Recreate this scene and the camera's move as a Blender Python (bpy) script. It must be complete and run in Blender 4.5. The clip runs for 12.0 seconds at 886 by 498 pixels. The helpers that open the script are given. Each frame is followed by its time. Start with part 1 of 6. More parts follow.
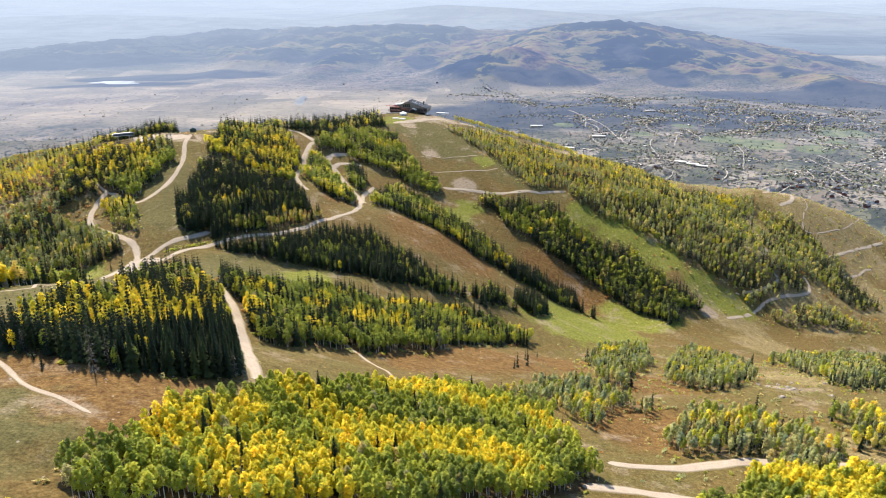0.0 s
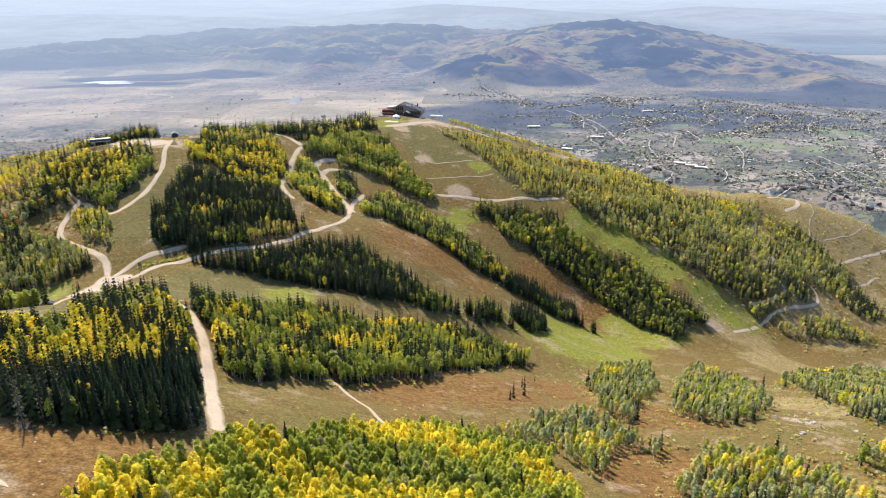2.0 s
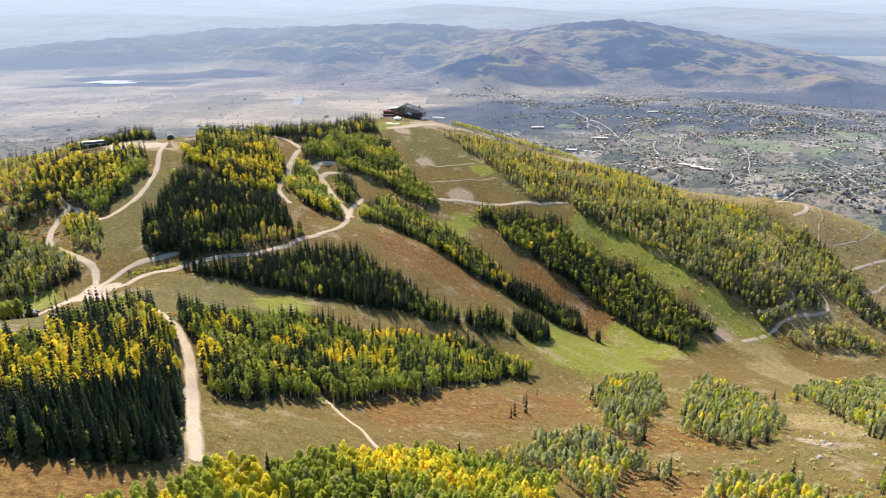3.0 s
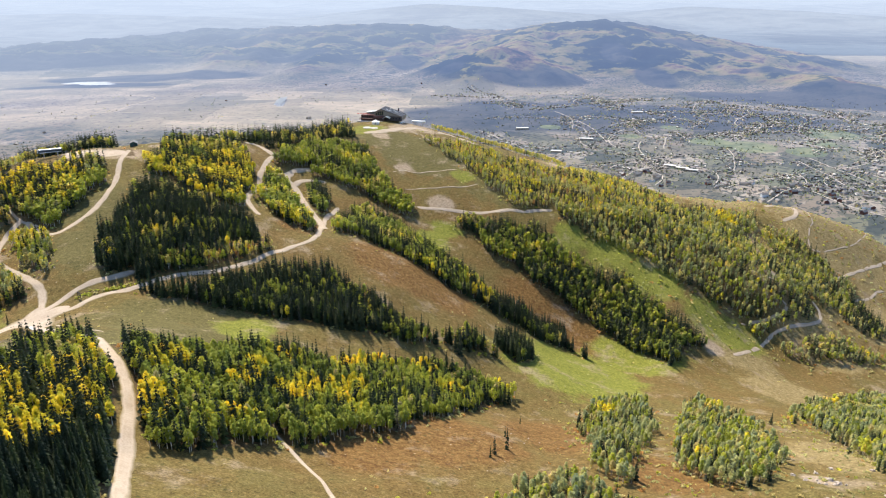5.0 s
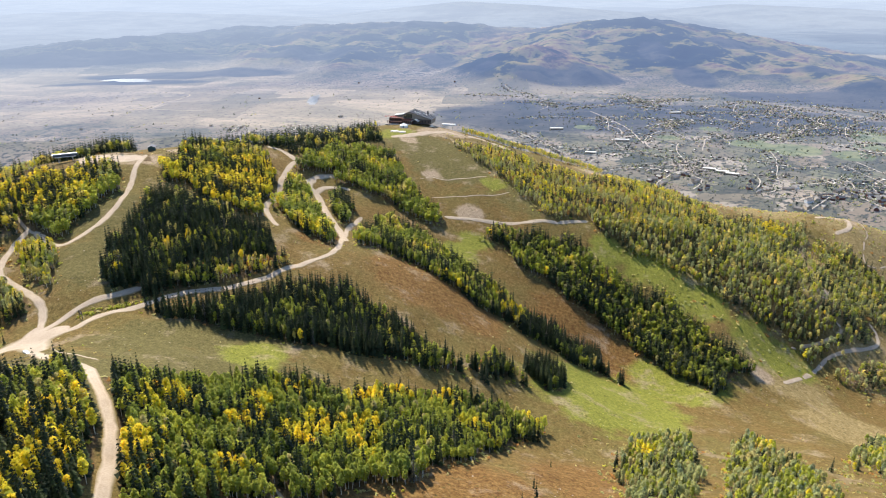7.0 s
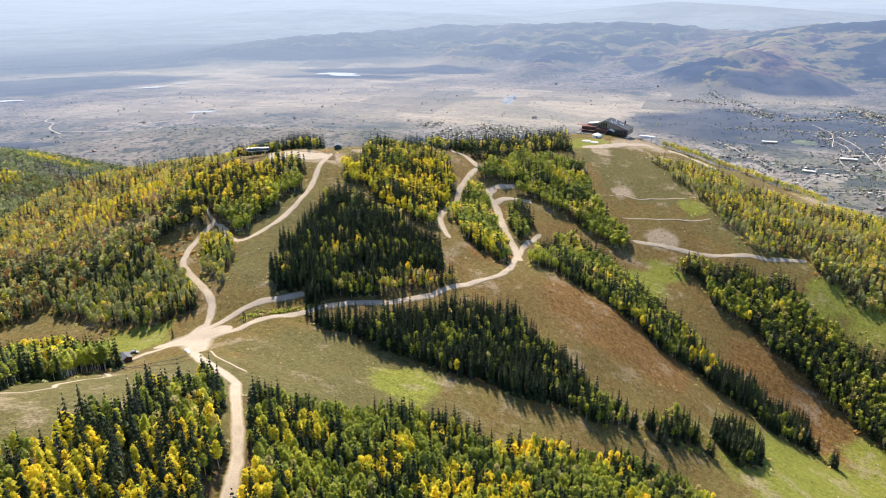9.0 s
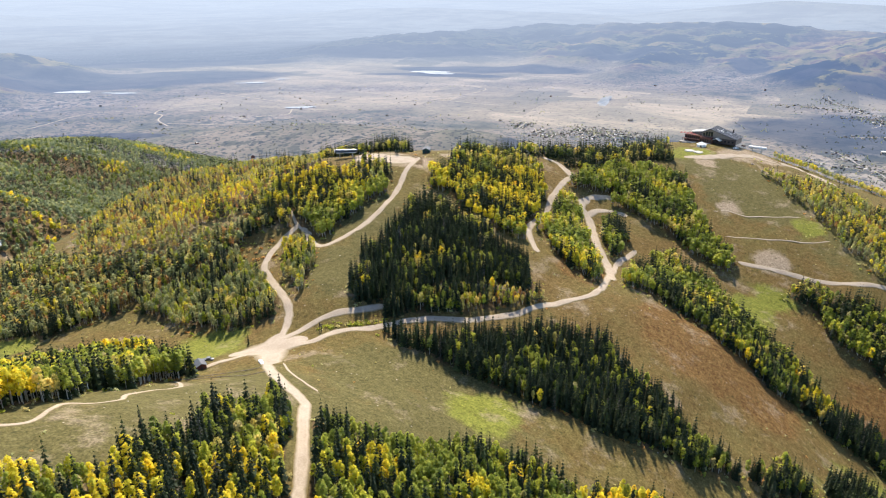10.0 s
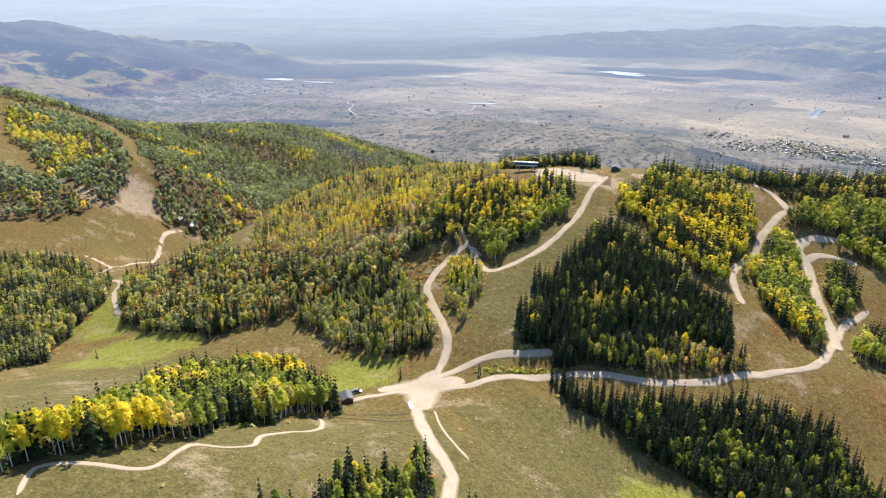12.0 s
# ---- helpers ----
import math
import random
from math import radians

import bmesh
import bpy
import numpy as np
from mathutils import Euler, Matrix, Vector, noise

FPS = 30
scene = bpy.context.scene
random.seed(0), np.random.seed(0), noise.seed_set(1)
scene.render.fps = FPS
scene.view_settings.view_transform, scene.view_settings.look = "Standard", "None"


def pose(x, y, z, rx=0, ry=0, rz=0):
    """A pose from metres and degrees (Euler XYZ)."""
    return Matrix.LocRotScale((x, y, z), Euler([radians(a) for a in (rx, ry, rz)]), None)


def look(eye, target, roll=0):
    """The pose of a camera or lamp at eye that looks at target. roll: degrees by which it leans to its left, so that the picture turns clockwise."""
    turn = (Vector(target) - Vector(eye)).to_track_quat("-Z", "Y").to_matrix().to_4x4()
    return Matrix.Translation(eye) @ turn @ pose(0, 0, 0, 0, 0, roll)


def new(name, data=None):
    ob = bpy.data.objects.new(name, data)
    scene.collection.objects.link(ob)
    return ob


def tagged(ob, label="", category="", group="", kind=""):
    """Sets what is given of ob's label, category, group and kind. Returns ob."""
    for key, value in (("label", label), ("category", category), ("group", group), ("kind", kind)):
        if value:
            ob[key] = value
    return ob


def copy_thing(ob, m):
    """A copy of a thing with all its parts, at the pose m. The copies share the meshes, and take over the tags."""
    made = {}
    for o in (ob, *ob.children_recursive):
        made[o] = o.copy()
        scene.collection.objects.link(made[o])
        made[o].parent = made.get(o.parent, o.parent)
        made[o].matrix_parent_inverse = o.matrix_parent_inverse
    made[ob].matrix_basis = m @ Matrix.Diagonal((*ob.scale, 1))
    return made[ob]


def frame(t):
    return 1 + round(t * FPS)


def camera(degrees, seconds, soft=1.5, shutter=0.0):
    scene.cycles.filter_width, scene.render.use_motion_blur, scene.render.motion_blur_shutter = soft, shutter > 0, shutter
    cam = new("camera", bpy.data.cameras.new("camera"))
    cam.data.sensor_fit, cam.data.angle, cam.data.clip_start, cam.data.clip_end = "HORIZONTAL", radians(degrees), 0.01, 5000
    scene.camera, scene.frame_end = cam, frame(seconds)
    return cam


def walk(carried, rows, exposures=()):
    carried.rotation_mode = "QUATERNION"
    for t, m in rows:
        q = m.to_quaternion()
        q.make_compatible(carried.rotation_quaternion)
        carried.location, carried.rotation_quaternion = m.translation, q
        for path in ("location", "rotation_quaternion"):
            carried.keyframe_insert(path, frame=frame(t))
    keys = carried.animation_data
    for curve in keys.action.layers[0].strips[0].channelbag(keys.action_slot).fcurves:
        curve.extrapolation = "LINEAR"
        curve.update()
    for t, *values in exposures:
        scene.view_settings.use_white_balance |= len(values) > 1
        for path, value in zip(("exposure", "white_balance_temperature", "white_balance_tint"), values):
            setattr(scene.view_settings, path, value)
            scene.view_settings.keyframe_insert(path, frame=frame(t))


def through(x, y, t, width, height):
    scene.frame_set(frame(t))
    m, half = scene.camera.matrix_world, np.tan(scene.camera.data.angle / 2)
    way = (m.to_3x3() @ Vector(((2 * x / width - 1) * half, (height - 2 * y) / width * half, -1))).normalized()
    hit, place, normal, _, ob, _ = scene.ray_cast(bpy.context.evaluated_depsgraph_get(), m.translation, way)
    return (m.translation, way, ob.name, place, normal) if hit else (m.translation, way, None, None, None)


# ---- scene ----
cam = camera(64.85, 12.0, soft=1.1)
walk(cam, [
    (0.0, pose(-13.70, -99.52, 471.23, 69.643, 0, 0.849) @ pose(0, 0, 0, 0, 0, -0.04)),
    (0.5, pose(-13.12, -92.23, 471.46, 69.642, 0, 0.667) @ pose(0, 0, 0, 0, 0, -0.07)),
    (1.0, pose(-12.16, -84.73, 471.21, 69.631, 0, 0.577) @ pose(0, 0, 0, 0, 0, -0.04)),
    (1.5, pose(-11.41, -77.14, 470.77, 69.624, 0, 0.548) @ pose(0, 0, 0, 0, 0, -0.02)),
    (2.0, pose(-10.27, -69.15, 470.71, 69.584, 0, 0.640) @ pose(0, 0, 0, 0, 0, -0.03)),
    (2.5, pose(-9.27, -61.19, 470.49, 69.579, 0, 0.790) @ pose(0, 0, 0, 0, 0, 0.01)),
    (4.3, pose(-4.08, -35.12, 469.80, 69.581, 0, 1.204) @ pose(0, 0, 0, 0, 0, 0.10)),
    (4.5, pose(-3.40, -32.06, 469.54, 69.600, 0, -0.342) @ pose(0, 0, 0, 0, 0, 0.07)),
    (5.0, pose(-2.54, -24.18, 469.48, 69.583, 0, -0.252) @ pose(0, 0, 0, 0, 0, 0.07)),
    (5.5, pose(-1.53, -16.69, 469.49, 69.530, 0, -0.134) @ pose(0, 0, 0, 0, 0, 0.01)),
    (6.0, pose(-0.54, -8.99, 469.66, 69.457, 0, -0.062) @ pose(0, 0, 0, 0, 0, 0.06)),
    (6.5, pose(0.00, -0.00, 470.00, 69.406, 0, 0.000) @ pose(0, 0, 0, 0, 0, 0.01)),
    (7.0, pose(0.11, 10.33, 469.90, 69.396, 0, 2.493) @ pose(0, 0, 0, 0, 0, -0.02)),
    (7.2, pose(0.24, 14.72, 469.90, 69.379, 0, 4.991) @ pose(0, 0, 0, 0, 0, -0.12)),
    (8.8, pose(-2.08, 48.80, 469.60, 69.383, 0, 16.651) @ pose(0, 0, 0, 0, 0, 0.10)),
    (9.0, pose(-2.77, 53.34, 469.30, 69.379, 0, 18.373) @ pose(0, 0, 0, 0, 0, -0.07)),
    (9.5, pose(-5.57, 63.87, 470.06, 69.307, 0, 22.166) @ pose(0, 0, 0, 0, 0, -0.16)),
    (10.0, pose(-11.31, 75.37, 469.76, 69.270, 0, 25.896) @ pose(0, 0, 0, 0, 0, -0.12)),
    (10.5, pose(-17.27, 86.38, 469.77, 69.225, 0, 29.603) @ pose(0, 0, 0, 0, 0, -0.08)),
    (11.0, pose(-23.77, 96.75, 470.07, 69.193, 0, 33.277) @ pose(0, 0, 0, 0, 0, 0.02)),
    (11.5, pose(-31.39, 106.05, 470.08, 69.137, 0, 36.936) @ pose(0, 0, 0, 0, 0, 0.14)),
    (12.0, pose(-39.90, 113.97, 470.50, 69.011, 0, 40.598) @ pose(0, 0, 0, 0, 0, 0.27)),
])

# ---- light ----
SUN_TURN, SUN_HIGH = -30.0, 46.0
world = bpy.data.worlds.new("sky")
scene.world = world
world.use_nodes = True
sky = world.node_tree.nodes.new("ShaderNodeTexSky")
sky.sky_type, sky.sun_disc = "NISHITA", False
sky.sun_elevation, sky.sun_rotation = radians(SUN_HIGH), radians(SUN_TURN)
sky.air_density, sky.dust_density, sky.altitude = 1.0, 1.5, 2700
background = world.node_tree.nodes["Background"]
world.node_tree.links.new(sky.outputs[0], background.inputs[0])
background.inputs[1].default_value = 0.15
sun = new("sun", bpy.data.lights.new("sun", "SUN"))
sun.data.energy, sun.data.angle, sun.data.color = 4.8, radians(0.5), (1.0, 0.89, 0.74)
sun.matrix_world = look((math.sin(radians(SUN_TURN)) * math.cos(radians(SUN_HIGH)), math.cos(radians(SUN_TURN)) * math.cos(radians(SUN_HIGH)), math.sin(radians(SUN_HIGH))), (0, 0, 0))
scene.view_settings.exposure = 0.93


# ---- materials ----
def material(name, rough=0.9, spec=0.15):
    m = bpy.data.materials.new(name)
    m.use_nodes = True
    b = m.node_tree.nodes["Principled BSDF"]
    b.inputs["Roughness"].default_value = rough
    b.inputs["Specular IOR Level"].default_value = spec
    return m, b


def node(m, kind, **values):
    n = m.node_tree.nodes.new(kind)
    for key, value in values.items():
        n.inputs[key.replace("_", " ")].default_value = value
    return n


def link(m, a, b):
    m.node_tree.links.new(a, b)


def grain(m, size, detail=4.0, rough=0.6, coords=None, distort=0.0):
    """Noise with features of about the given size in metres, in object space unless told otherwise."""
    if coords is None:
        coords = node(m, "ShaderNodeTexCoord").outputs["Object"]
    n = node(m, "ShaderNodeTexNoise", Scale=1.0 / size, Detail=detail, Roughness=rough, Distortion=distort)
    link(m, coords, n.inputs["Vector"])
    return n.outputs["Fac"]


def ramp(m, fac, *stops):
    r = m.node_tree.nodes.new("ShaderNodeValToRGB")
    e = r.color_ramp.elements
    while len(e) < len(stops):
        e.new(0.5)
    for k, (p, c) in zip(e, stops):
        k.position, k.color = p, (*c, 1) if len(c) == 3 else c
    link(m, fac, r.inputs[0])
    return r.outputs[0]


def blend(m, fac, a, b, mode="MIX"):
    n = m.node_tree.nodes.new("ShaderNodeMix")
    n.data_type, n.blend_type = "RGBA", mode
    for socket, value in ((n.inputs[0], fac), (n.inputs[6], a), (n.inputs[7], b)):
        if isinstance(value, (int, float)):
            socket.default_value = value
        elif isinstance(value, tuple):
            socket.default_value = (*value, 1)
        else:
            link(m, value, socket)
    return n.outputs[2]


def bump(m, b, fac, strength, dist):
    n = node(m, "ShaderNodeBump", Strength=strength, Distance=dist)
    link(m, fac, n.inputs["Height"])
    link(m, n.outputs[0], b.inputs["Normal"])


def scalar(m, op, a, b):
    n = m.node_tree.nodes.new("ShaderNodeMath")
    n.operation = op
    for s, v in zip(n.inputs, (a, b)):
        if isinstance(v, (int, float)):
            s.default_value = v
        else:
            link(m, v, s)
    return n.outputs[0]


def attribute(m, name):
    n = m.node_tree.nodes.new("ShaderNodeAttribute")
    n.attribute_name = name
    return n


def plain(name, colour, rough=0.8, size=0.8, vary=0.25, metal=0.0, spec=0.3):
    """A painted or worked surface with mottling at two scales."""
    m, b = material(name, rough, spec)
    c = tuple(v * (1 - vary) for v in colour)
    d = tuple(min(1, v * (1 + vary)) for v in colour)
    f = blend(m, 0.4, ramp(m, grain(m, size), (0.3, c), (0.7, d)), ramp(m, grain(m, size * 6), (0.3, c), (0.7, d)))
    link(m, f, b.inputs["Base Color"])
    b.inputs["Metallic"].default_value = metal
    return m


def foliage(name, dark, mid, light, through=0.35, rough=0.7, holes=0.34):
    """Leaves: every clump takes its own shade, and light passes through."""
    m, b = material(name, rough, 0.2)
    isle = m.node_tree.nodes.new("ShaderNodeNewGeometry").outputs["Random Per Island"]
    whole = scalar(m, "FRACT", scalar(m, "ADD", m.node_tree.nodes.new("ShaderNodeObjectInfo").outputs["Random"], attribute(m, "own").outputs["Fac"]), 0.0)
    shade = ramp(m, isle, (0.0, tuple(0.45 * a + 0.55 * b for a, b in zip(dark, mid))), (0.5, mid), (1.0, tuple(0.55 * a + 0.45 * b for a, b in zip(light, mid))))
    tree = ramp(m, whole, (0.0, (0.72, 0.76, 0.72)), (0.5, (0.97, 0.98, 0.95)), (1.0, (1.22, 1.14, 1.04)))
    c = blend(m, 1.0, shade, tree, "MULTIPLY")
    patch = ramp(m, grain(m, 9.0, 2.0), (0.3, (0.82, 0.88, 0.85)), (0.7, (1.12, 1.08, 1.0)))
    c = blend(m, 1.0, c, patch, "MULTIPLY")
    tuft = grain(m, 0.9, 3.0, 0.7)
    c = blend(m, 1.0, c, ramp(m, tuft, (0.36, (0.86, 0.88, 0.86)), (0.64, (1.16, 1.14, 1.1))), "MULTIPLY")
    link(m, c, b.inputs["Base Color"])
    t = m.node_tree.nodes.new("ShaderNodeBsdfTranslucent")
    link(m, c, t.inputs["Color"])
    s = m.node_tree.nodes.new("ShaderNodeMixShader")
    s.inputs[0].default_value = through
    link(m, b.outputs[0], s.inputs[1])
    link(m, t.outputs[0], s.inputs[2])
    # gaps between the leaves of a clump
    gap = m.node_tree.nodes.new("ShaderNodeMixShader")
    link(m, ramp(m, grain(m, 0.45, 2.0, 0.5), (holes, (0, 0, 0)), (holes + 0.04, (1, 1, 1))), gap.inputs[0])
    link(m, m.node_tree.nodes.new("ShaderNodeBsdfTransparent").outputs[0], gap.inputs[1])
    link(m, s.outputs[0], gap.inputs[2])
    link(m, gap.outputs[0], m.node_tree.nodes["Material Output"].inputs["Surface"])
    return m


LEAF = {
    "green": foliage("leaf_green", (0.24, 0.275, 0.045), (0.345, 0.38, 0.062), (0.43, 0.455, 0.08), 0.5),
    "deep": foliage("leaf_deep", (0.13, 0.17, 0.034), (0.20, 0.245, 0.048), (0.265, 0.305, 0.066), 0.45),
    "lime": foliage("leaf_lime", (0.35, 0.37, 0.05), (0.48, 0.495, 0.066), (0.58, 0.58, 0.09), 0.5),
    "yellow": foliage("leaf_yellow", (0.66, 0.55, 0.04), (0.80, 0.68, 0.055), (0.88, 0.77, 0.08), 0.5),
    "gold": foliage("leaf_gold", (0.66, 0.46, 0.038), (0.80, 0.58, 0.048), (0.88, 0.68, 0.07), 0.5),
    "pale": foliage("leaf_straw", (0.52, 0.44, 0.13), (0.68, 0.58, 0.18), (0.78, 0.67, 0.24), 0.5),
    "olive": foliage("leaf_olive", (0.35, 0.305, 0.13), (0.47, 0.415, 0.18), (0.57, 0.49, 0.24), 0.45),
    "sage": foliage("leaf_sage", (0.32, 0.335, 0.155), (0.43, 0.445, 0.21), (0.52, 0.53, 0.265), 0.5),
    # blue-green, with the haze of distance mixed into the leaf colour
    "haze_green": foliage("leaf_haze_green", (0.21, 0.25, 0.15), (0.30, 0.345, 0.205), (0.38, 0.42, 0.255), 0.45),
    "rust": foliage("leaf_rust", (0.34, 0.165, 0.05), (0.47, 0.245, 0.08), (0.55, 0.32, 0.11), 0.4),
}
NEEDLE = {
    "needle": foliage("needle_dark", (0.012, 0.02, 0.009), (0.022, 0.034, 0.014), (0.042, 0.056, 0.023), 0.12, holes=0.3),
    "needle_b": foliage("needle_olive", (0.032, 0.045, 0.014), (0.05, 0.066, 0.02), (0.075, 0.092, 0.03), 0.15, holes=0.3),
    "snag": foliage("needle_grey", (0.08, 0.075, 0.065), (0.13, 0.12, 0.105), (0.19, 0.175, 0.155), 0.0, holes=0.53),
}
ASPEN_BARK = plain("aspen_bark", (0.55, 0.53, 0.46), 0.8, 0.35, 0.35)
FIR_BARK = plain("fir_bark", (0.09, 0.07, 0.055), 0.95, 0.3, 0.35)


def scrub_colour(m, at, hay_here, town_here):
    """Valley land seen from far off: hay meadows, sage, scrub oak, lots and dark woods in patches."""
    wide, mid, fine, dots = grain(m, 1.5, 5, 0.55, at, 0.6), grain(m, 0.36, 6, 0.65, at, 0.4), grain(m, 0.06, 4, 0.65, at), grain(m, 0.016, 3, 0.6, at)
    drift = node(m, "ShaderNodeTexNoise", Scale=14.0, Detail=3.0)
    link(m, at, drift.inputs["Vector"])
    bent = m.node_tree.nodes.new("ShaderNodeVectorMath")
    bent.operation = "MULTIPLY_ADD"
    link(m, drift.outputs["Color"], bent.inputs[0])
    bent.inputs[1].default_value = (0.09, 0.09, 0.09)
    link(m, at, bent.inputs[2])
    lots = node(m, "ShaderNodeTexVoronoi", Scale=10.0, Randomness=0.95)
    link(m, bent.outputs[0], lots.inputs["Vector"])
    c = ramp(m, mid, (0.36, (0.06, 0.065, 0.04)), (0.44, (0.15, 0.135, 0.085)), (0.54, (0.22, 0.18, 0.125)), (0.62, (0.32, 0.27, 0.20)))
    lot = ramp(m, lots.outputs["Color"], (0.2, (0.035, 0.045, 0.03)), (0.36, (0.10, 0.105, 0.065)), (0.46, (0.20, 0.16, 0.115)), (0.54, (0.12, 0.135, 0.07)), (0.62, (0.26, 0.215, 0.16)), (0.78, (0.34, 0.30, 0.24)))
    c = blend(m, scalar(m, "ADD", 0.15, scalar(m, "MULTIPLY", town_here, 0.6)), c, lot)
    plots = node(m, "ShaderNodeTexVoronoi", Scale=2.6, Randomness=0.9)
    plots.distance = "CHEBYCHEV"
    link(m, at, plots.inputs["Vector"])
    hay = ramp(m, plots.outputs["Color"], (0.0, (0.15, 0.14, 0.085)), (0.3, (0.25, 0.21, 0.135)), (0.6, (0.33, 0.275, 0.18)), (1.0, (0.42, 0.345, 0.235)))
    lean = m.node_tree.nodes.new("ShaderNodeMapping")
    lean.inputs["Rotation"].default_value, lean.inputs["Scale"].default_value = (0, 0, 0.6), (1, 2.0, 1)
    link(m, at, lean.inputs["Vector"])
    streak = grain(m, 0.5, 6, 0.68, lean.outputs[0], 0.5)
    hay = blend(m, ramp(m, streak, (0.42, (0.5, 0.5, 0.5)), (0.54, (0, 0, 0))), hay, (0.16, 0.15, 0.105))
    hay = blend(m, ramp(m, streak, (0.56, (0, 0, 0)), (0.64, (0.4, 0.4, 0.4))), hay, (0.42, 0.355, 0.27))
    hay = blend(m, ramp(m, dots, (0.6, (0, 0, 0)), (0.65, (0.7, 0.7, 0.7))), hay, (0.07, 0.075, 0.05))
    f = scalar(m, "ADD", hay_here, scalar(m, "MULTIPLY", scalar(m, "SUBTRACT", wide, 0.5), 1.6))
    c = blend(m, ramp(m, f, (0.35, (0, 0, 0)), (0.7, (1, 1, 1))), c, hay)
    woods = ramp(m, fine, (0.4, (0.02, 0.028, 0.024)), (0.6, (0.07, 0.072, 0.045)))
    k = scalar(m, "ADD", scalar(m, "MULTIPLY", mid, 0.4), scalar(m, "MULTIPLY", fine, 0.6))
    c = blend(m, ramp(m, scalar(m, "SUBTRACT", k, scalar(m, "MULTIPLY", hay_here, 0.1)), (0.53, (0, 0, 0)), (0.57, (0.9, 0.9, 0.9))), c, woods)
    c = blend(m, scalar(m, "MULTIPLY", ramp(m, dots, (0.54, (0, 0, 0)), (0.59, (0.9, 0.9, 0.9))), scalar(m, "SUBTRACT", 1.0, hay_here)), c, (0.035, 0.04, 0.028))
    return blend(m, 1.0, c, ramp(m, fine, (0.3, (0.84, 0.84, 0.84)), (0.7, (1.12, 1.12, 1.12))), "MULTIPLY")


def ground_material():
    m, b = material("mountain_meadow", 0.95, 0.08)
    fine, tuft, mid, wide = grain(m, 0.8, 5), grain(m, 2.6, 6, 0.72), grain(m, 14, 5, 0.65), grain(m, 75, 3)
    straw = ramp(m, tuft, (0.3, (0.09, 0.06, 0.02)), (0.5, (0.15, 0.101, 0.035)), (0.7, (0.214, 0.152, 0.06)))
    grass = ramp(m, tuft, (0.3, (0.088, 0.072, 0.024)), (0.52, (0.145, 0.116, 0.039)), (0.72, (0.20, 0.162, 0.062)))
    rust = ramp(m, tuft, (0.34, (0.09, 0.048, 0.018)), (0.5, (0.165, 0.094, 0.032)), (0.68, (0.235, 0.152, 0.056)))
    lush = ramp(m, tuft, (0.3, (0.115, 0.12, 0.024)), (0.55, (0.195, 0.205, 0.038)), (0.8, (0.27, 0.265, 0.065)))
    dry = ramp(m, tuft, (0.34, (0.14, 0.105, 0.045)), (0.5, (0.235, 0.18, 0.08)), (0.66, (0.34, 0.27, 0.135)))
    dirt = ramp(m, tuft, (0.3, (0.24, 0.185, 0.125)), (0.7, (0.39, 0.31, 0.22)))
    duff = ramp(m, tuft, (0.3, (0.07, 0.045, 0.022)), (0.7, (0.15, 0.105, 0.05)))
    c = blend(m, ramp(m, scalar(m, "ADD", scalar(m, "MULTIPLY", mid, 0.5), scalar(m, "MULTIPLY", wide, 0.5)), (0.42, (0, 0, 0)), (0.58, (1, 1, 1))), straw, grass)
    olive = ramp(m, tuft, (0.3, (0.076, 0.068, 0.025)), (0.52, (0.122, 0.107, 0.04)), (0.72, (0.165, 0.144, 0.06)))
    for name, over in (("olive", olive), ("dry", dry), ("rust", rust), ("lush", lush), ("dirt", dirt), ("wood", duff)):
        f = scalar(m, "ADD", attribute(m, name).outputs["Fac"], scalar(m, "MULTIPLY", scalar(m, "SUBTRACT", mid, 0.5), 1.9))
        c = blend(m, ramp(m, f, (0.3, (0, 0, 0)), (0.78, (1, 1, 1))), c, over)
    bare = grain(m, 24, 6, 0.72)
    c = blend(m, ramp(m, bare, (0.55, (0, 0, 0)), (0.66, (0.6, 0.6, 0.6))), c, dirt)
    # scattered shrubs and pale stones
    spot = node(m, "ShaderNodeTexVoronoi", Scale=0.22, Randomness=1.0)
    link(m, node(m, "ShaderNodeTexCoord").outputs["Object"], spot.inputs["Vector"])
    c = blend(m, ramp(m, spot.outputs["Distance"], (0.06, (0.75, 0.75, 0.75)), (0.2, (0, 0, 0))), c, (0.06, 0.062, 0.022))
    stone = node(m, "ShaderNodeTexVoronoi", Scale=0.16, Randomness=1.0)
    link(m, node(m, "ShaderNodeTexCoord").outputs["Object"], stone.inputs["Vector"])
    c = blend(m, ramp(m, stone.outputs["Distance"], (0.03, (0.8, 0.8, 0.8)), (0.07, (0, 0, 0))), c, (0.48, 0.42, 0.34))
    km = m.node_tree.nodes.new("ShaderNodeVectorMath")
    km.operation = "SCALE"
    km.inputs["Scale"].default_value = 0.001
    link(m, node(m, "ShaderNodeTexCoord").outputs["Object"], km.inputs[0])
    c = blend(m, attribute(m, "valley").outputs["Fac"], c, scrub_colour(m, km.outputs[0], 0.0, 0.3))
    c = blend(m, 1.0, c, ramp(m, fine, (0.36, (0.60, 0.60, 0.60)), (0.64, (1.16, 1.16, 1.16))), "MULTIPLY")
    link(m, c, b.inputs["Base Color"])
    bump(m, b, tuft, 0.5, 0.5)
    return m


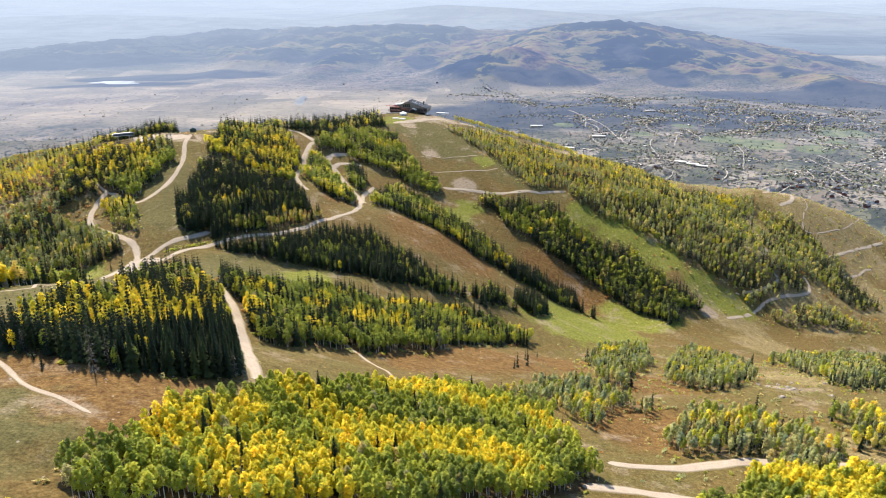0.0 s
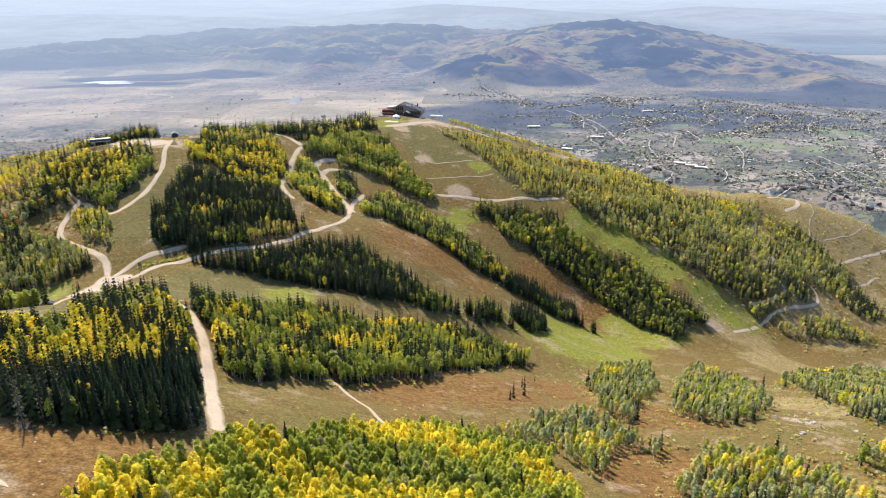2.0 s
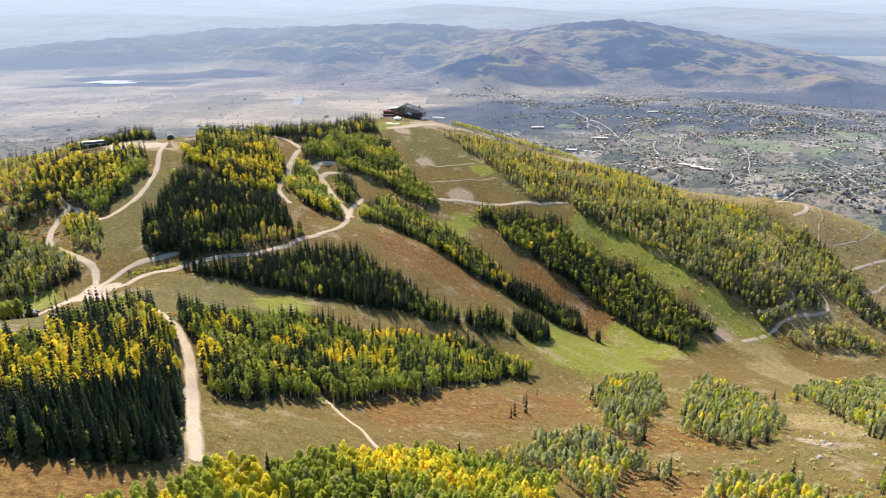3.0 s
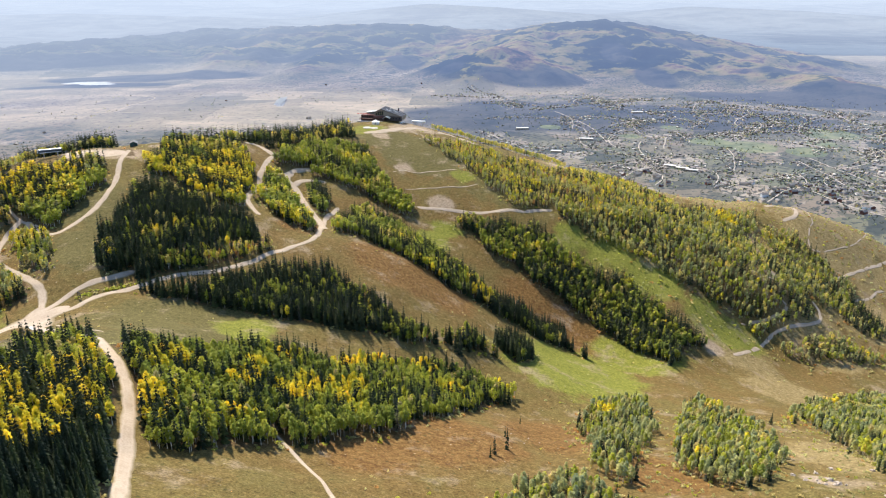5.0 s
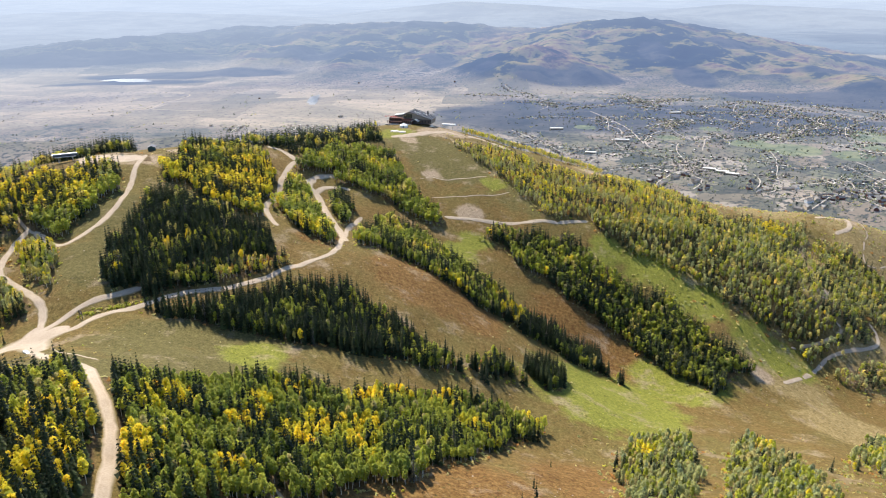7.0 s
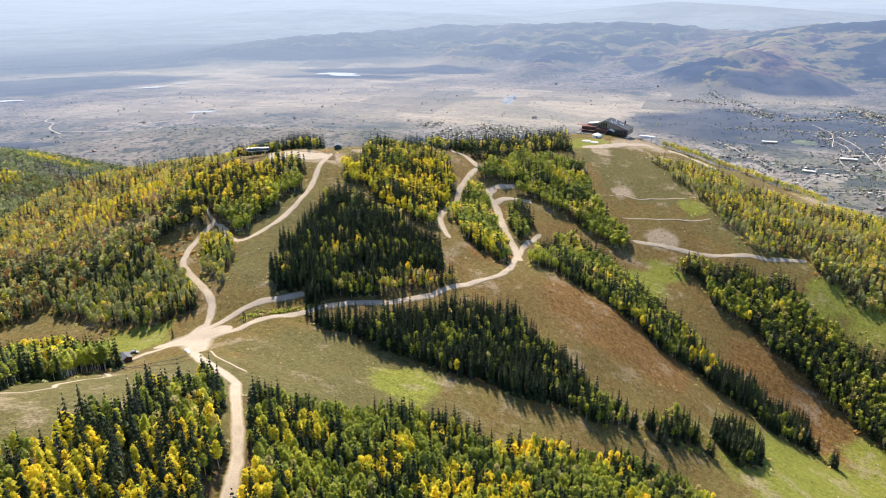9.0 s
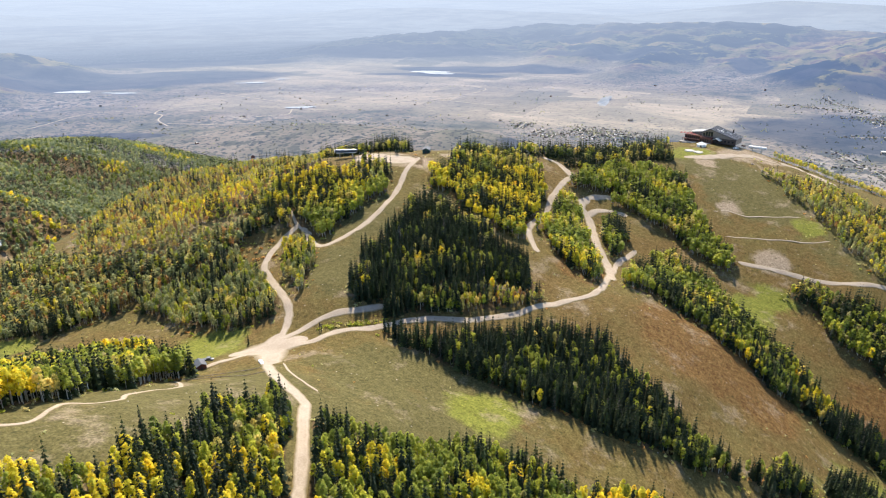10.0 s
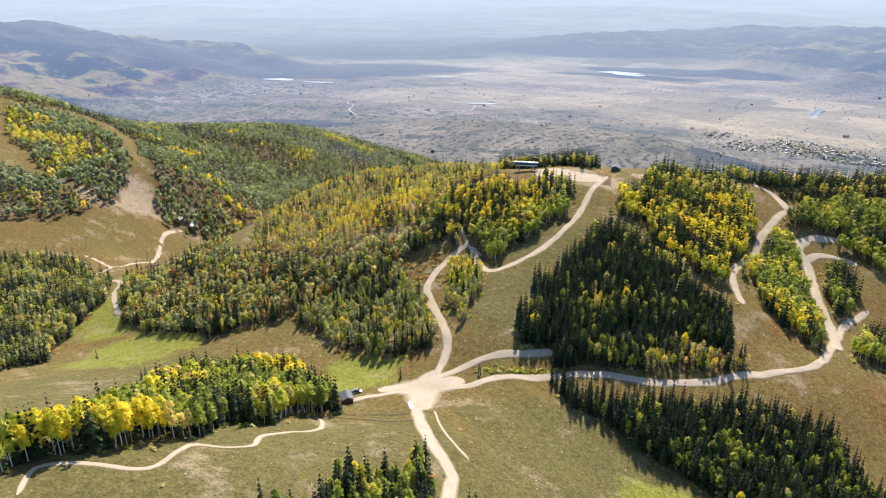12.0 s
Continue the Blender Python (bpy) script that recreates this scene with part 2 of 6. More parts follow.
def far_material():
    """The distance: its own colours, and the haze of the air before it painted as a glow."""
    m, b = material("distant_valley", 1.0, 0.0)
    at = attribute(m, "true_place").outputs["Vector"]
    flat = attribute(m, "flat").outputs["Fac"]
    c = scrub_colour(m, at, attribute(m, "hay").outputs["Fac"], attribute(m, "town").outputs["Fac"])
    hill, rough_hill = grain(m, 0.8, 6, 0.62, at, 0.8), grain(m, 0.16, 5, 0.65, at)
    mixed = scalar(m, "ADD", scalar(m, "MULTIPLY", hill, 0.65), scalar(m, "MULTIPLY", rough_hill, 0.35))
    slope = ramp(m, mixed, (0.43, (0.012, 0.02, 0.022)), (0.475, (0.03, 0.036, 0.026)), (0.49, (0.14, 0.13, 0.045)), (0.53, (0.24, 0.185, 0.08)), (0.56, (0.13, 0.08, 0.055)), (0.6, (0.025, 0.022, 0.024)))
    c = blend(m, flat, slope, c)
    # dark woods, and cloud shadow painted into the base colour along with them
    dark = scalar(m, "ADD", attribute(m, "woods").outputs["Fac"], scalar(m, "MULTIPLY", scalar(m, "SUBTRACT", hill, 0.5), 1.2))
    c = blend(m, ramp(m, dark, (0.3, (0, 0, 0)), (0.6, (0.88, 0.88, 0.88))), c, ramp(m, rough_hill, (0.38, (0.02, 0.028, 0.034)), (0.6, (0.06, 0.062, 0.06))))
    lawn = scalar(m, "ADD", attribute(m, "lawn").outputs["Fac"], scalar(m, "MULTIPLY", scalar(m, "SUBTRACT", rough_hill, 0.5), 1.5))
    c = blend(m, ramp(m, lawn, (0.5, (0, 0, 0)), (0.66, (0.85, 0.85, 0.85))), c, ramp(m, grain(m, 0.05, 4, 0.6, at), (0.4, (0.10, 0.125, 0.055)), (0.6, (0.20, 0.22, 0.10))))
    plain_far = ramp(m, scalar(m, "ADD", scalar(m, "MULTIPLY", grain(m, 2.4, 6, 0.6, at, 0.8), 0.6), scalar(m, "MULTIPLY", grain(m, 0.5, 5, 0.65, at), 0.4)), (0.40, (0.03, 0.045, 0.06)), (0.46, (0.16, 0.15, 0.12)), (0.51, (0.36, 0.30, 0.21)), (0.58, (0.52, 0.44, 0.31)))
    c = blend(m, attribute(m, "remote").outputs["Fac"], c, plain_far)
    link(m, c, b.inputs["Base Color"])
    # haze painted as emission, bluer when thin and whiter when thick
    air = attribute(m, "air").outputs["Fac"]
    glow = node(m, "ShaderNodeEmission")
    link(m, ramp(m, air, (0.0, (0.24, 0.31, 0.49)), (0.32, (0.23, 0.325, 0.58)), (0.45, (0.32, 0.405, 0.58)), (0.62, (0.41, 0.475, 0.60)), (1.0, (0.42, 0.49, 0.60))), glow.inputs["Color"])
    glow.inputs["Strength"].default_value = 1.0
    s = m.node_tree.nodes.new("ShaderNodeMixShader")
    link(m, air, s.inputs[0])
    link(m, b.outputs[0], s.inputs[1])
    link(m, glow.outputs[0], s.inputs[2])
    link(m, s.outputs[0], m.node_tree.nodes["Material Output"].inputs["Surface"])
    return m


def road_material():
    m, b = material("gravel_road", 0.95, 0.1)
    fine, mid = grain(m, 0.6, 4), grain(m, 6, 4)
    c = blend(m, 0.5, ramp(m, fine, (0.35, (0.29, 0.235, 0.175)), (0.65, (0.46, 0.385, 0.30))), ramp(m, mid, (0.3, (0.30, 0.24, 0.18)), (0.7, (0.47, 0.395, 0.31))))
    edge = attribute(m, "verge").outputs["Fac"]
    f = scalar(m, "ADD", edge, scalar(m, "MULTIPLY", scalar(m, "SUBTRACT", mid, 0.5), 0.8))
    rut = attribute(m, "rut").outputs["Fac"]
    c = blend(m, scalar(m, "MULTIPLY", rut, 0.35), c, (0.50, 0.43, 0.345))
    c = blend(m, ramp(m, f, (0.48, (0, 0, 0)), (0.9, (1, 1, 1))), c, (0.17, 0.135, 0.062))
    link(m, c, b.inputs["Base Color"])
    bump(m, b, fine, 0.4, 0.12)
    return m


MEADOW, DISTANCE, GRAVEL = ground_material(), far_material(), road_material()


# ---- meshes ----
def mesh_from(name, verts, tris, quads, tri_mat, quad_mat, materials):
    """One mesh out of arrays of points, triangles and quads with a material number each."""
    me = bpy.data.meshes.new(name)
    verts = np.asarray(verts, np.float32).reshape(-1, 3)
    tris = np.asarray(tris, np.int32).reshape(-1, 3)
    quads = np.asarray(quads, np.int32).reshape(-1, 4)
    me.vertices.add(len(verts))
    me.vertices.foreach_set("co", verts.ravel())
    corners = np.r_[tris.ravel(), quads.ravel()]
    me.loops.add(len(corners))
    me.loops.foreach_set("vertex_index", corners)
    n, k = len(tris), len(quads)
    me.polygons.add(n + k)
    me.polygons.foreach_set("loop_start", np.r_[np.arange(n) * 3, 3 * n + np.arange(k) * 4].astype(np.int32))
    me.polygons.foreach_set("loop_total", np.r_[np.full(n, 3), np.full(k, 4)].astype(np.int32))
    for m in materials:
        me.materials.append(m)
    me.polygons.foreach_set("material_index", np.r_[np.asarray(tri_mat, np.int32).ravel(), np.asarray(quad_mat, np.int32).ravel()].astype(np.int32))
    me.update()
    me.validate()
    return me


def part(name, bm, mat, parent, label=""):
    me = bpy.data.meshes.new(name)
    bm.to_mesh(me)
    bm.free()
    me.materials.append(mat)
    ob = new(name, me)
    ob.parent = parent
    return tagged(ob, label)


def thing(name, place, turn, label, category, group=""):
    ob = new(name)
    ob.matrix_basis = pose(*place, 0, 0, turn)
    ob.empty_display_size = 0.5
    return tagged(ob, label, category, group)


def box(bm, x0, y0, z0, x1, y1, z1, bevel=0.0):
    made = bmesh.ops.create_cube(bm, size=1.0)["verts"]
    for v in made:
        v.co = Vector(((x0 + x1) / 2 + v.co.x * (x1 - x0), (y0 + y1) / 2 + v.co.y * (y1 - y0), (z0 + z1) / 2 + v.co.z * (z1 - z0)))
    if bevel:
        edges = list({e for v in made for e in v.link_edges})
        bmesh.ops.bevel(bm, geom=edges, offset=bevel, segments=2, affect="EDGES")
    return bm


def boxed(*sizes, bevel=0.0):
    return box(bmesh.new(), *sizes, bevel=bevel)


def prism(outline, y0, y1):
    """A solid with the given outline in x and z, from y0 to y1."""
    bm = bmesh.new()
    a = [bm.verts.new((x, y0, z)) for x, z in outline]
    b = [bm.verts.new((x, y1, z)) for x, z in outline]
    bm.faces.new(a[::-1])
    bm.faces.new(b)
    for i in range(len(a)):
        j = (i + 1) % len(a)
        bm.faces.new((a[i], a[j], b[j], b[i]))
    bmesh.ops.recalc_face_normals(bm, faces=bm.faces)
    return bm


def rod(p, q, r, sides=8, r2=None):
    """A round bar from p to q."""
    bm = bmesh.new()
    p, q = Vector(p), Vector(q)
    bmesh.ops.create_cone(bm, cap_ends=True, segments=sides, radius1=r, radius2=r if r2 is None else r2, depth=(q - p).length, matrix=Matrix.Translation((p + q) / 2) @ (q - p).to_track_quat("Z", "Y").to_matrix().to_4x4())
    return bm


# ---- the land ----
# spot heights of the land, landform by landform: x, y, z
RIDGE = [(-75, 815, 324), (-2, 762, 312), (-295, 507, 346), (-246, 515, 344), (-246, 495, 340), (-190, 590, 335), (-181, 652, 330), (-160, 695, 326), (-142, 755, 320), (-138, 581, 309), (-154, 534, 316), (-120, 690, 322)]
HILL = [(-243, 423, 327), (-222, 353, 319), (-277, 403, 319), (-216, 322, 308), (-182, 346, 309), (-167, 385, 312), (-146, 486, 315), (-92, 511, 294), (-86, 453, 299)]
KNOLL = [(-170, 279, 317), (-145, 245, 326), (-119, 204, 332), (-105, 172, 332), (-85, 121, 344), (-113, 60, 365), (-124, 109, 354), (-211, 250, 319), (-208, 192, 345), (-261, 313, 297), (-60, 60, 350)]
BASIN = [(-122, 332, 299), (-29, 354, 274), (-58, 458, 292), (-54, 187, 309), (-44, 170, 314), (25, 241, 280), (36, 321, 244), (62, 363, 238), (71, 144, 303), (76, 180, 293)]
RUNS = [(-9, 565, 272), (-12, 600, 285), (101, 603, 273), (120, 472, 204), (189, 495, 220), (222, 496, 204), (109, 295, 246), (154, 200, 288), (255, 490, 186), (275, 511, 181)]
EAST = [(350, 558, 181), (416, 607, 167), (309, 573, 212), (414, 763, 224), (326, 679, 216), (129, 718, 283), (230, 300, 240), (300, 150, 290), (500, 700, 170), (530, 820, 182)]
WEST = [(-527, 402, 273), (-535, 463, 279), (-542, 519, 282), (-524, 554, 292), (-473, 564, 307), (-416, 561, 321), (-367, 562, 327), (-351, 406, 321), (-350, 426, 326), (-316, 390, 317), (-372, 373, 309), (-456, 406, 296), (-417, 487, 311), (-431, 467, 306), (-333, 464, 339), (-347, 362, 302), (-401, 332, 294), (-443, 277, 263), (-485, 293, 265), (-588, 334, 249), (-705, 428, 238), (-726, 480, 214), (-811, 478, 285)]
FAR_WEST = [(-1320, 514, 300), (-1220, 660, 222), (-1219, 914, 180), (-1035, 477, 262), (-928, 659, 188), (-731, 665, 172), (-784, 796, 150), (-1034, 633, 217), (-1193, 398, 300), (-1339, 604, 266), (-1393, 721, 212), (-1433, 854, 178), (-1458, 1003, 154), (-1464, 1162, 128), (-1600, 640, 222), (-1620, 900, 140), (-1600, 1150, 95), (-1447, 1329, 82), (-1376, 1470, 45), (-1090, 820, 162), (-931, 374, 268), (-886, 426, 247), (-1350, 250, 300)]
BEHIND = [(-612, 455, 199), (-624, 528, 205), (-626, 589, 210), (-605, 629, 223), (-556, 650, 237), (-493, 653, 252), (-330, 700, 285), (-100, 960, 240), (150, 920, 225), (350, 950, 150), (640, 720, 128), (600, 1000, 50), (620, 500, 150), (0, 1150, 130), (-350, 900, 180), (-680, 640, 172), (-350, 120, 330), (-550, 180, 262), (60, 0, 340), (-150, -150, 380), (250, -150, 360), (0, -400, 400), (600, 1350, -20), (0, 1450, 0), (-500, 1400, 20), (-950, 1300, 50)]


def spots():
    return np.array(RIDGE + HILL + KNOLL + BASIN + RUNS + EAST + WEST + FAR_WEST + BEHIND, float)


def bend(r):
    """Thin-plate kernel."""
    return np.where(r > 0, r * r * np.log(np.maximum(r, 1e-9)), 0.0)


def solve_land(p, stiff):
    """Weights of a smooth sheet through the spot heights, not quite touching each one."""
    q = p[:, :2] / 300.0
    n = len(q)
    k = bend(np.linalg.norm(q[:, None] - q[None], axis=-1)) + stiff * np.eye(n)
    lin = np.c_[np.ones(n), q]
    a = np.block([[k, lin], [lin.T, np.zeros((3, 3))]])
    return q, np.linalg.solve(a, np.r_[p[:, 2], 0, 0, 0])


SPOT_Q, SPOT_W = solve_land(spots(), 0.004)


def sheet(x, y):
    x, y = np.asarray(x, float), np.asarray(y, float)
    out = np.empty(x.size)
    xs, ys = x.ravel() / 300.0, y.ravel() / 300.0
    for i in range(0, x.size, 20000):
        a, b = xs[i:i + 20000], ys[i:i + 20000]
        r = np.hypot(a[:, None] - SPOT_Q[:, 0], b[:, None] - SPOT_Q[:, 1])
        out[i:i + 20000] = bend(r) @ SPOT_W[:-3] + SPOT_W[-3] + SPOT_W[-2] * a + SPOT_W[-1] * b
    return out.reshape(x.shape)


EYE = (-15.0, 20.0, 470.0)


def step(a, b, v):
    v = np.clip((v - a) / (b - a), 0, 1)
    return v * v * (3 - 2 * v)


def waves(x, y, size, seed, octaves=4):
    """Sum of turned sine waves: cheap rolling relief between -1 and 1."""
    rng = np.random.RandomState(seed)
    out, amp, total = 0.0, 1.0, 0.0
    for o in range(octaves):
        for k in range(3):
            a, ph = rng.uniform(0, 6.283, 2)
            out = out + amp * np.sin((x * np.cos(a) + y * np.sin(a)) / size * 6.283 + ph + 1.3 * np.sin((x * np.sin(a) - y * np.cos(a)) / size * 4.1 + ph * 2))
            total += amp
        size, amp = size * 0.47, amp * 0.5
    return out / total * 1.6


def mound(x, y, cx, cy, lx, ly, turn, power=1.0):
    c, s = np.cos(np.radians(turn)), np.sin(np.radians(turn))
    u, v = ((x - cx) * c + (y - cy) * s) / lx, (-(x - cx) * s + (y - cy) * c) / ly
    return np.exp(-(u * u + v * v) ** power)


def crest(x, y, fall, line):
    """A mountain crest through waypoints of true height, its sides falling away evenly from a rounded back."""
    out = np.full(x.shape, -1000.0)
    for (ax, ay, az), (bx, by, bz) in zip(line[:-1], line[1:]):
        ux, uy = bx - ax, by - ay
        t = np.clip(((x - ax) * ux + (y - ay) * uy) / (ux * ux + uy * uy), 0, 1)
        d = np.hypot(x - ax - t * ux, y - ay - t * uy)
        out = np.maximum(out, az + t * (bz - az) - fall * (np.sqrt(d * d + 4900.0) - 70.0))
    return out


# crests of the mountains beyond the valley: fall of their sides, waypoints x, y, z
CRESTS = [
    (0.17, [(400, 7100, 94), (740, 6670, 122), (990, 6340, 186), (1190, 6100, 220), (1350, 5960, 234), (1600, 6010, 201), (1890, 6020, 119), (2320, 5880, 57), (2550, 5670, 28), (2760, 5350, 3), (2990, 4880, -61), (3250, 4470, -100)]),
    (0.16, [(-2280, 7170, 96), (-1670, 7130, 120), (-1100, 7030, 145), (-540, 7000, 157), (-100, 7010, 151), (400, 7100, 94)]),
    (0.12, [(-3710, 5380, -20), (-3540, 5850, 10), (-3290, 6100, 45), (-2930, 6390, 62), (-2680, 6820, 66), (-2280, 7170, 88)]),
    (0.34, [(990, 6340, 180), (700, 5570, 140), (510, 4990, 96), (370, 4600, 112), (240, 4210, 48), (160, 3910, -40)]),
    (0.34, [(370, 4600, 112), (550, 4330, 51), (700, 4160, -7), (830, 3930, -80)]),
    (0.36, [(370, 4600, 112), (180, 4560, 36), (0, 4520, -60)]),
    (0.32, [(1350, 5960, 225), (1310, 5360, 165), (1370, 4930, 96), (1530, 4570, 18), (1570, 4130, -37), (1520, 3820, -80)]),
    (0.32, [(1350, 5960, 225), (1090, 5300, 129), (940, 4930, 40), (1020, 4500, -50), (1000, 4090, -90)]),
    (0.30, [(1600, 6010, 195), (1750, 5480, 110), (1880, 5000, 40), (1960, 4600, 0)]),
    (0.30, [(990, 6340, 180), (610, 5880, 109), (270, 5610, 67), (90, 5210, -1), (-40, 4920, -60)]),
    (0.30, [(-100, 7010, 146), (-240, 6210, 71), (-240, 5610, 12), (-440, 5000, -50), (-590, 4580, -74)]),
    (0.28, [(-540, 7000, 150), (-560, 6350, 70), (-620, 5800, 8), (-700, 5300, -50)]),
    (0.28, [(-1100, 7030, 140), (-920, 6150, 56), (-910, 5440, 5), (-930, 4730, -36), (-930, 4420, -60)]),
    (0.26, [(-1670, 7130, 115), (-1430, 6260, 50), (-1430, 5640, 2), (-1360, 5040, -49)]),
    (0.26, [(-2280, 7170, 91), (-2020, 6410, 40), (-1670, 5680, -16), (-1630, 5070, -52), (-1710, 4620, -60)]),
    (0.22, [(2760, 5350, 0), (2380, 4980, 4), (1930, 4850, 44), (2000, 4380, 19), (2140, 4100, 10), (2170, 3850, 19), (2190, 3610, -11), (2270, 3320, -50)]),
    (0.22, [(-4710, 660, 186), (-5130, 1200, 210), (-4980, 1730, 233), (-5020, 1940, 217), (-4960, 2080, 187), (-4980, 2300, 126), (-4920, 2430, 71)]),
    (0.26, [(-5020, 1940, 217), (-4220, 1770, 150), (-3630, 1650, 80), (-3130, 1520, 0)]),
    (0.28, [(-5170, 2590, 56), (-5020, 2680, 102), (-4810, 2850, 69), (-4590, 3030, 63), (-4320, 3070, 7), (-4090, 3050, -60)]),
    (0.28, [(-4960, 2080, 187), (-4140, 2210, 98), (-3600, 2140, 30), (-3160, 2100, -50)]),
    (0.26, [(-4980, 1730, 233), (-4050, 1350, 142), (-3280, 1140, 80)]),
    (0.10, [(-190, 13910, 218), (1010, 12870, 180), (2820, 12090, 73), (3170, 12000, 41), (3300, 11450, -80)]),
    (0.10, [(4890, 14090, 172), (6460, 12890, 121), (7310, 11850, 62)]),
    (0.12, [(-11880, 5480, -83), (-11850, 6660, 84), (-11270, 7610, 41), (-10060, 8390, -60)]),
    (0.09, [(-5950, 12800, -20), (-4200, 12960, 20), (-3090, 12750, -10), (-2090, 12440, -90)]),
    (0.08, [(-7100, 11410, 82), (-6040, 11990, 97), (-4670, 12050, 59), (-3240, 11990, 26)]),
]


def far_land(x, y):
    """Valley floor, the hills that stand in it and the ranges behind, true distances."""
    x, y = np.asarray(x, float), np.asarray(y, float)
    r = np.hypot(x - EYE[0], y - EYE[1])
    base = -35 - 60 * step(2500, 6000, r) + 5 * waves(x, y, 900, 3)
    # crests and spurs flow into one another
    soft = np.ones(x.shape)
    for fall, line in CRESTS:
        soft = soft + np.exp(np.clip((crest(x, y, fall, line) - base) / 14.0, -40, 60))
    rise = 14.0 * np.log(soft) - 4.0
    # gullies between the spurs, and knolls
    cut = step(10, 90, rise) * (1 - step(8000, 10000, r))
    z = base + np.maximum(rise, 0) + cut * (16 - 34 * np.abs(waves(x, y, 620, 11, 3)) - 9 * np.abs(waves(x, y, 240, 13, 2)))
    z = z + step(14000, 30000, r) * (60 + 160 * waves(x, y, 7500, 5))
    # foothills under the ridge
    spur = waves(x, y, 1300, 11, 5)
    z = z + 56 * mound(x, y, -1500, 1900, 520, 300, 25) * (1 + 0.3 * spur) + 60 * mound(x, y, -500, 1650, 480, 260, 0) * (1 + 0.3 * spur) + 40 * mound(x, y, 900, 1500, 400, 250, -30) * (1 + 0.3 * spur) + 74 * mound(x, y, -870, 1960, 440, 250, 20) * (1 + 0.3 * spur)
    return z


def height(x, y):
    """The land's height at true distances."""
    x, y = np.asarray(x, float), np.asarray(y, float)
    r = np.hypot(np.maximum(np.abs(x + 520) - 980, 0), np.maximum(np.abs(y - 490) - 610, 0))
    k = step(60, 800, r)
    near = sheet(np.clip(x, -1650, 650), np.clip(y, -450, 1500))
    near = near + 1.2 * waves(x, y, 60, 2, 3)
    return near * (1 - k) + far_land(x, y) * k


def squeeze(x, y, z):
    """Brings far land nearer along its line of sight, so that it all stands within five kilometres."""
    dx, dy = x - EYE[0], y - EYE[1]
    r = np.hypot(dx, dy)
    q = np.where(r > 3000, 3000 + 1850 * (1 - np.exp(-(r - 3000) / 1850.0)), r)
    f = q / np.maximum(r, 1e-6)
    return EYE[0] + dx * f, EYE[1] + dy * f, EYE[2] + (z - EYE[2]) * f


def inside(x, y, poly):
    """Whether points lie in a polygon."""
    px, py = np.array(poly, float).T
    hit = np.zeros(x.shape, bool)
    j = len(px) - 1
    for i in range(len(px)):
        if py[i] != py[j]:
            hit ^= ((py[i] > y) != (py[j] > y)) & (x < (px[j] - px[i]) * (y - py[i]) / (py[j] - py[i]) + px[i])
        j = i
    return hit


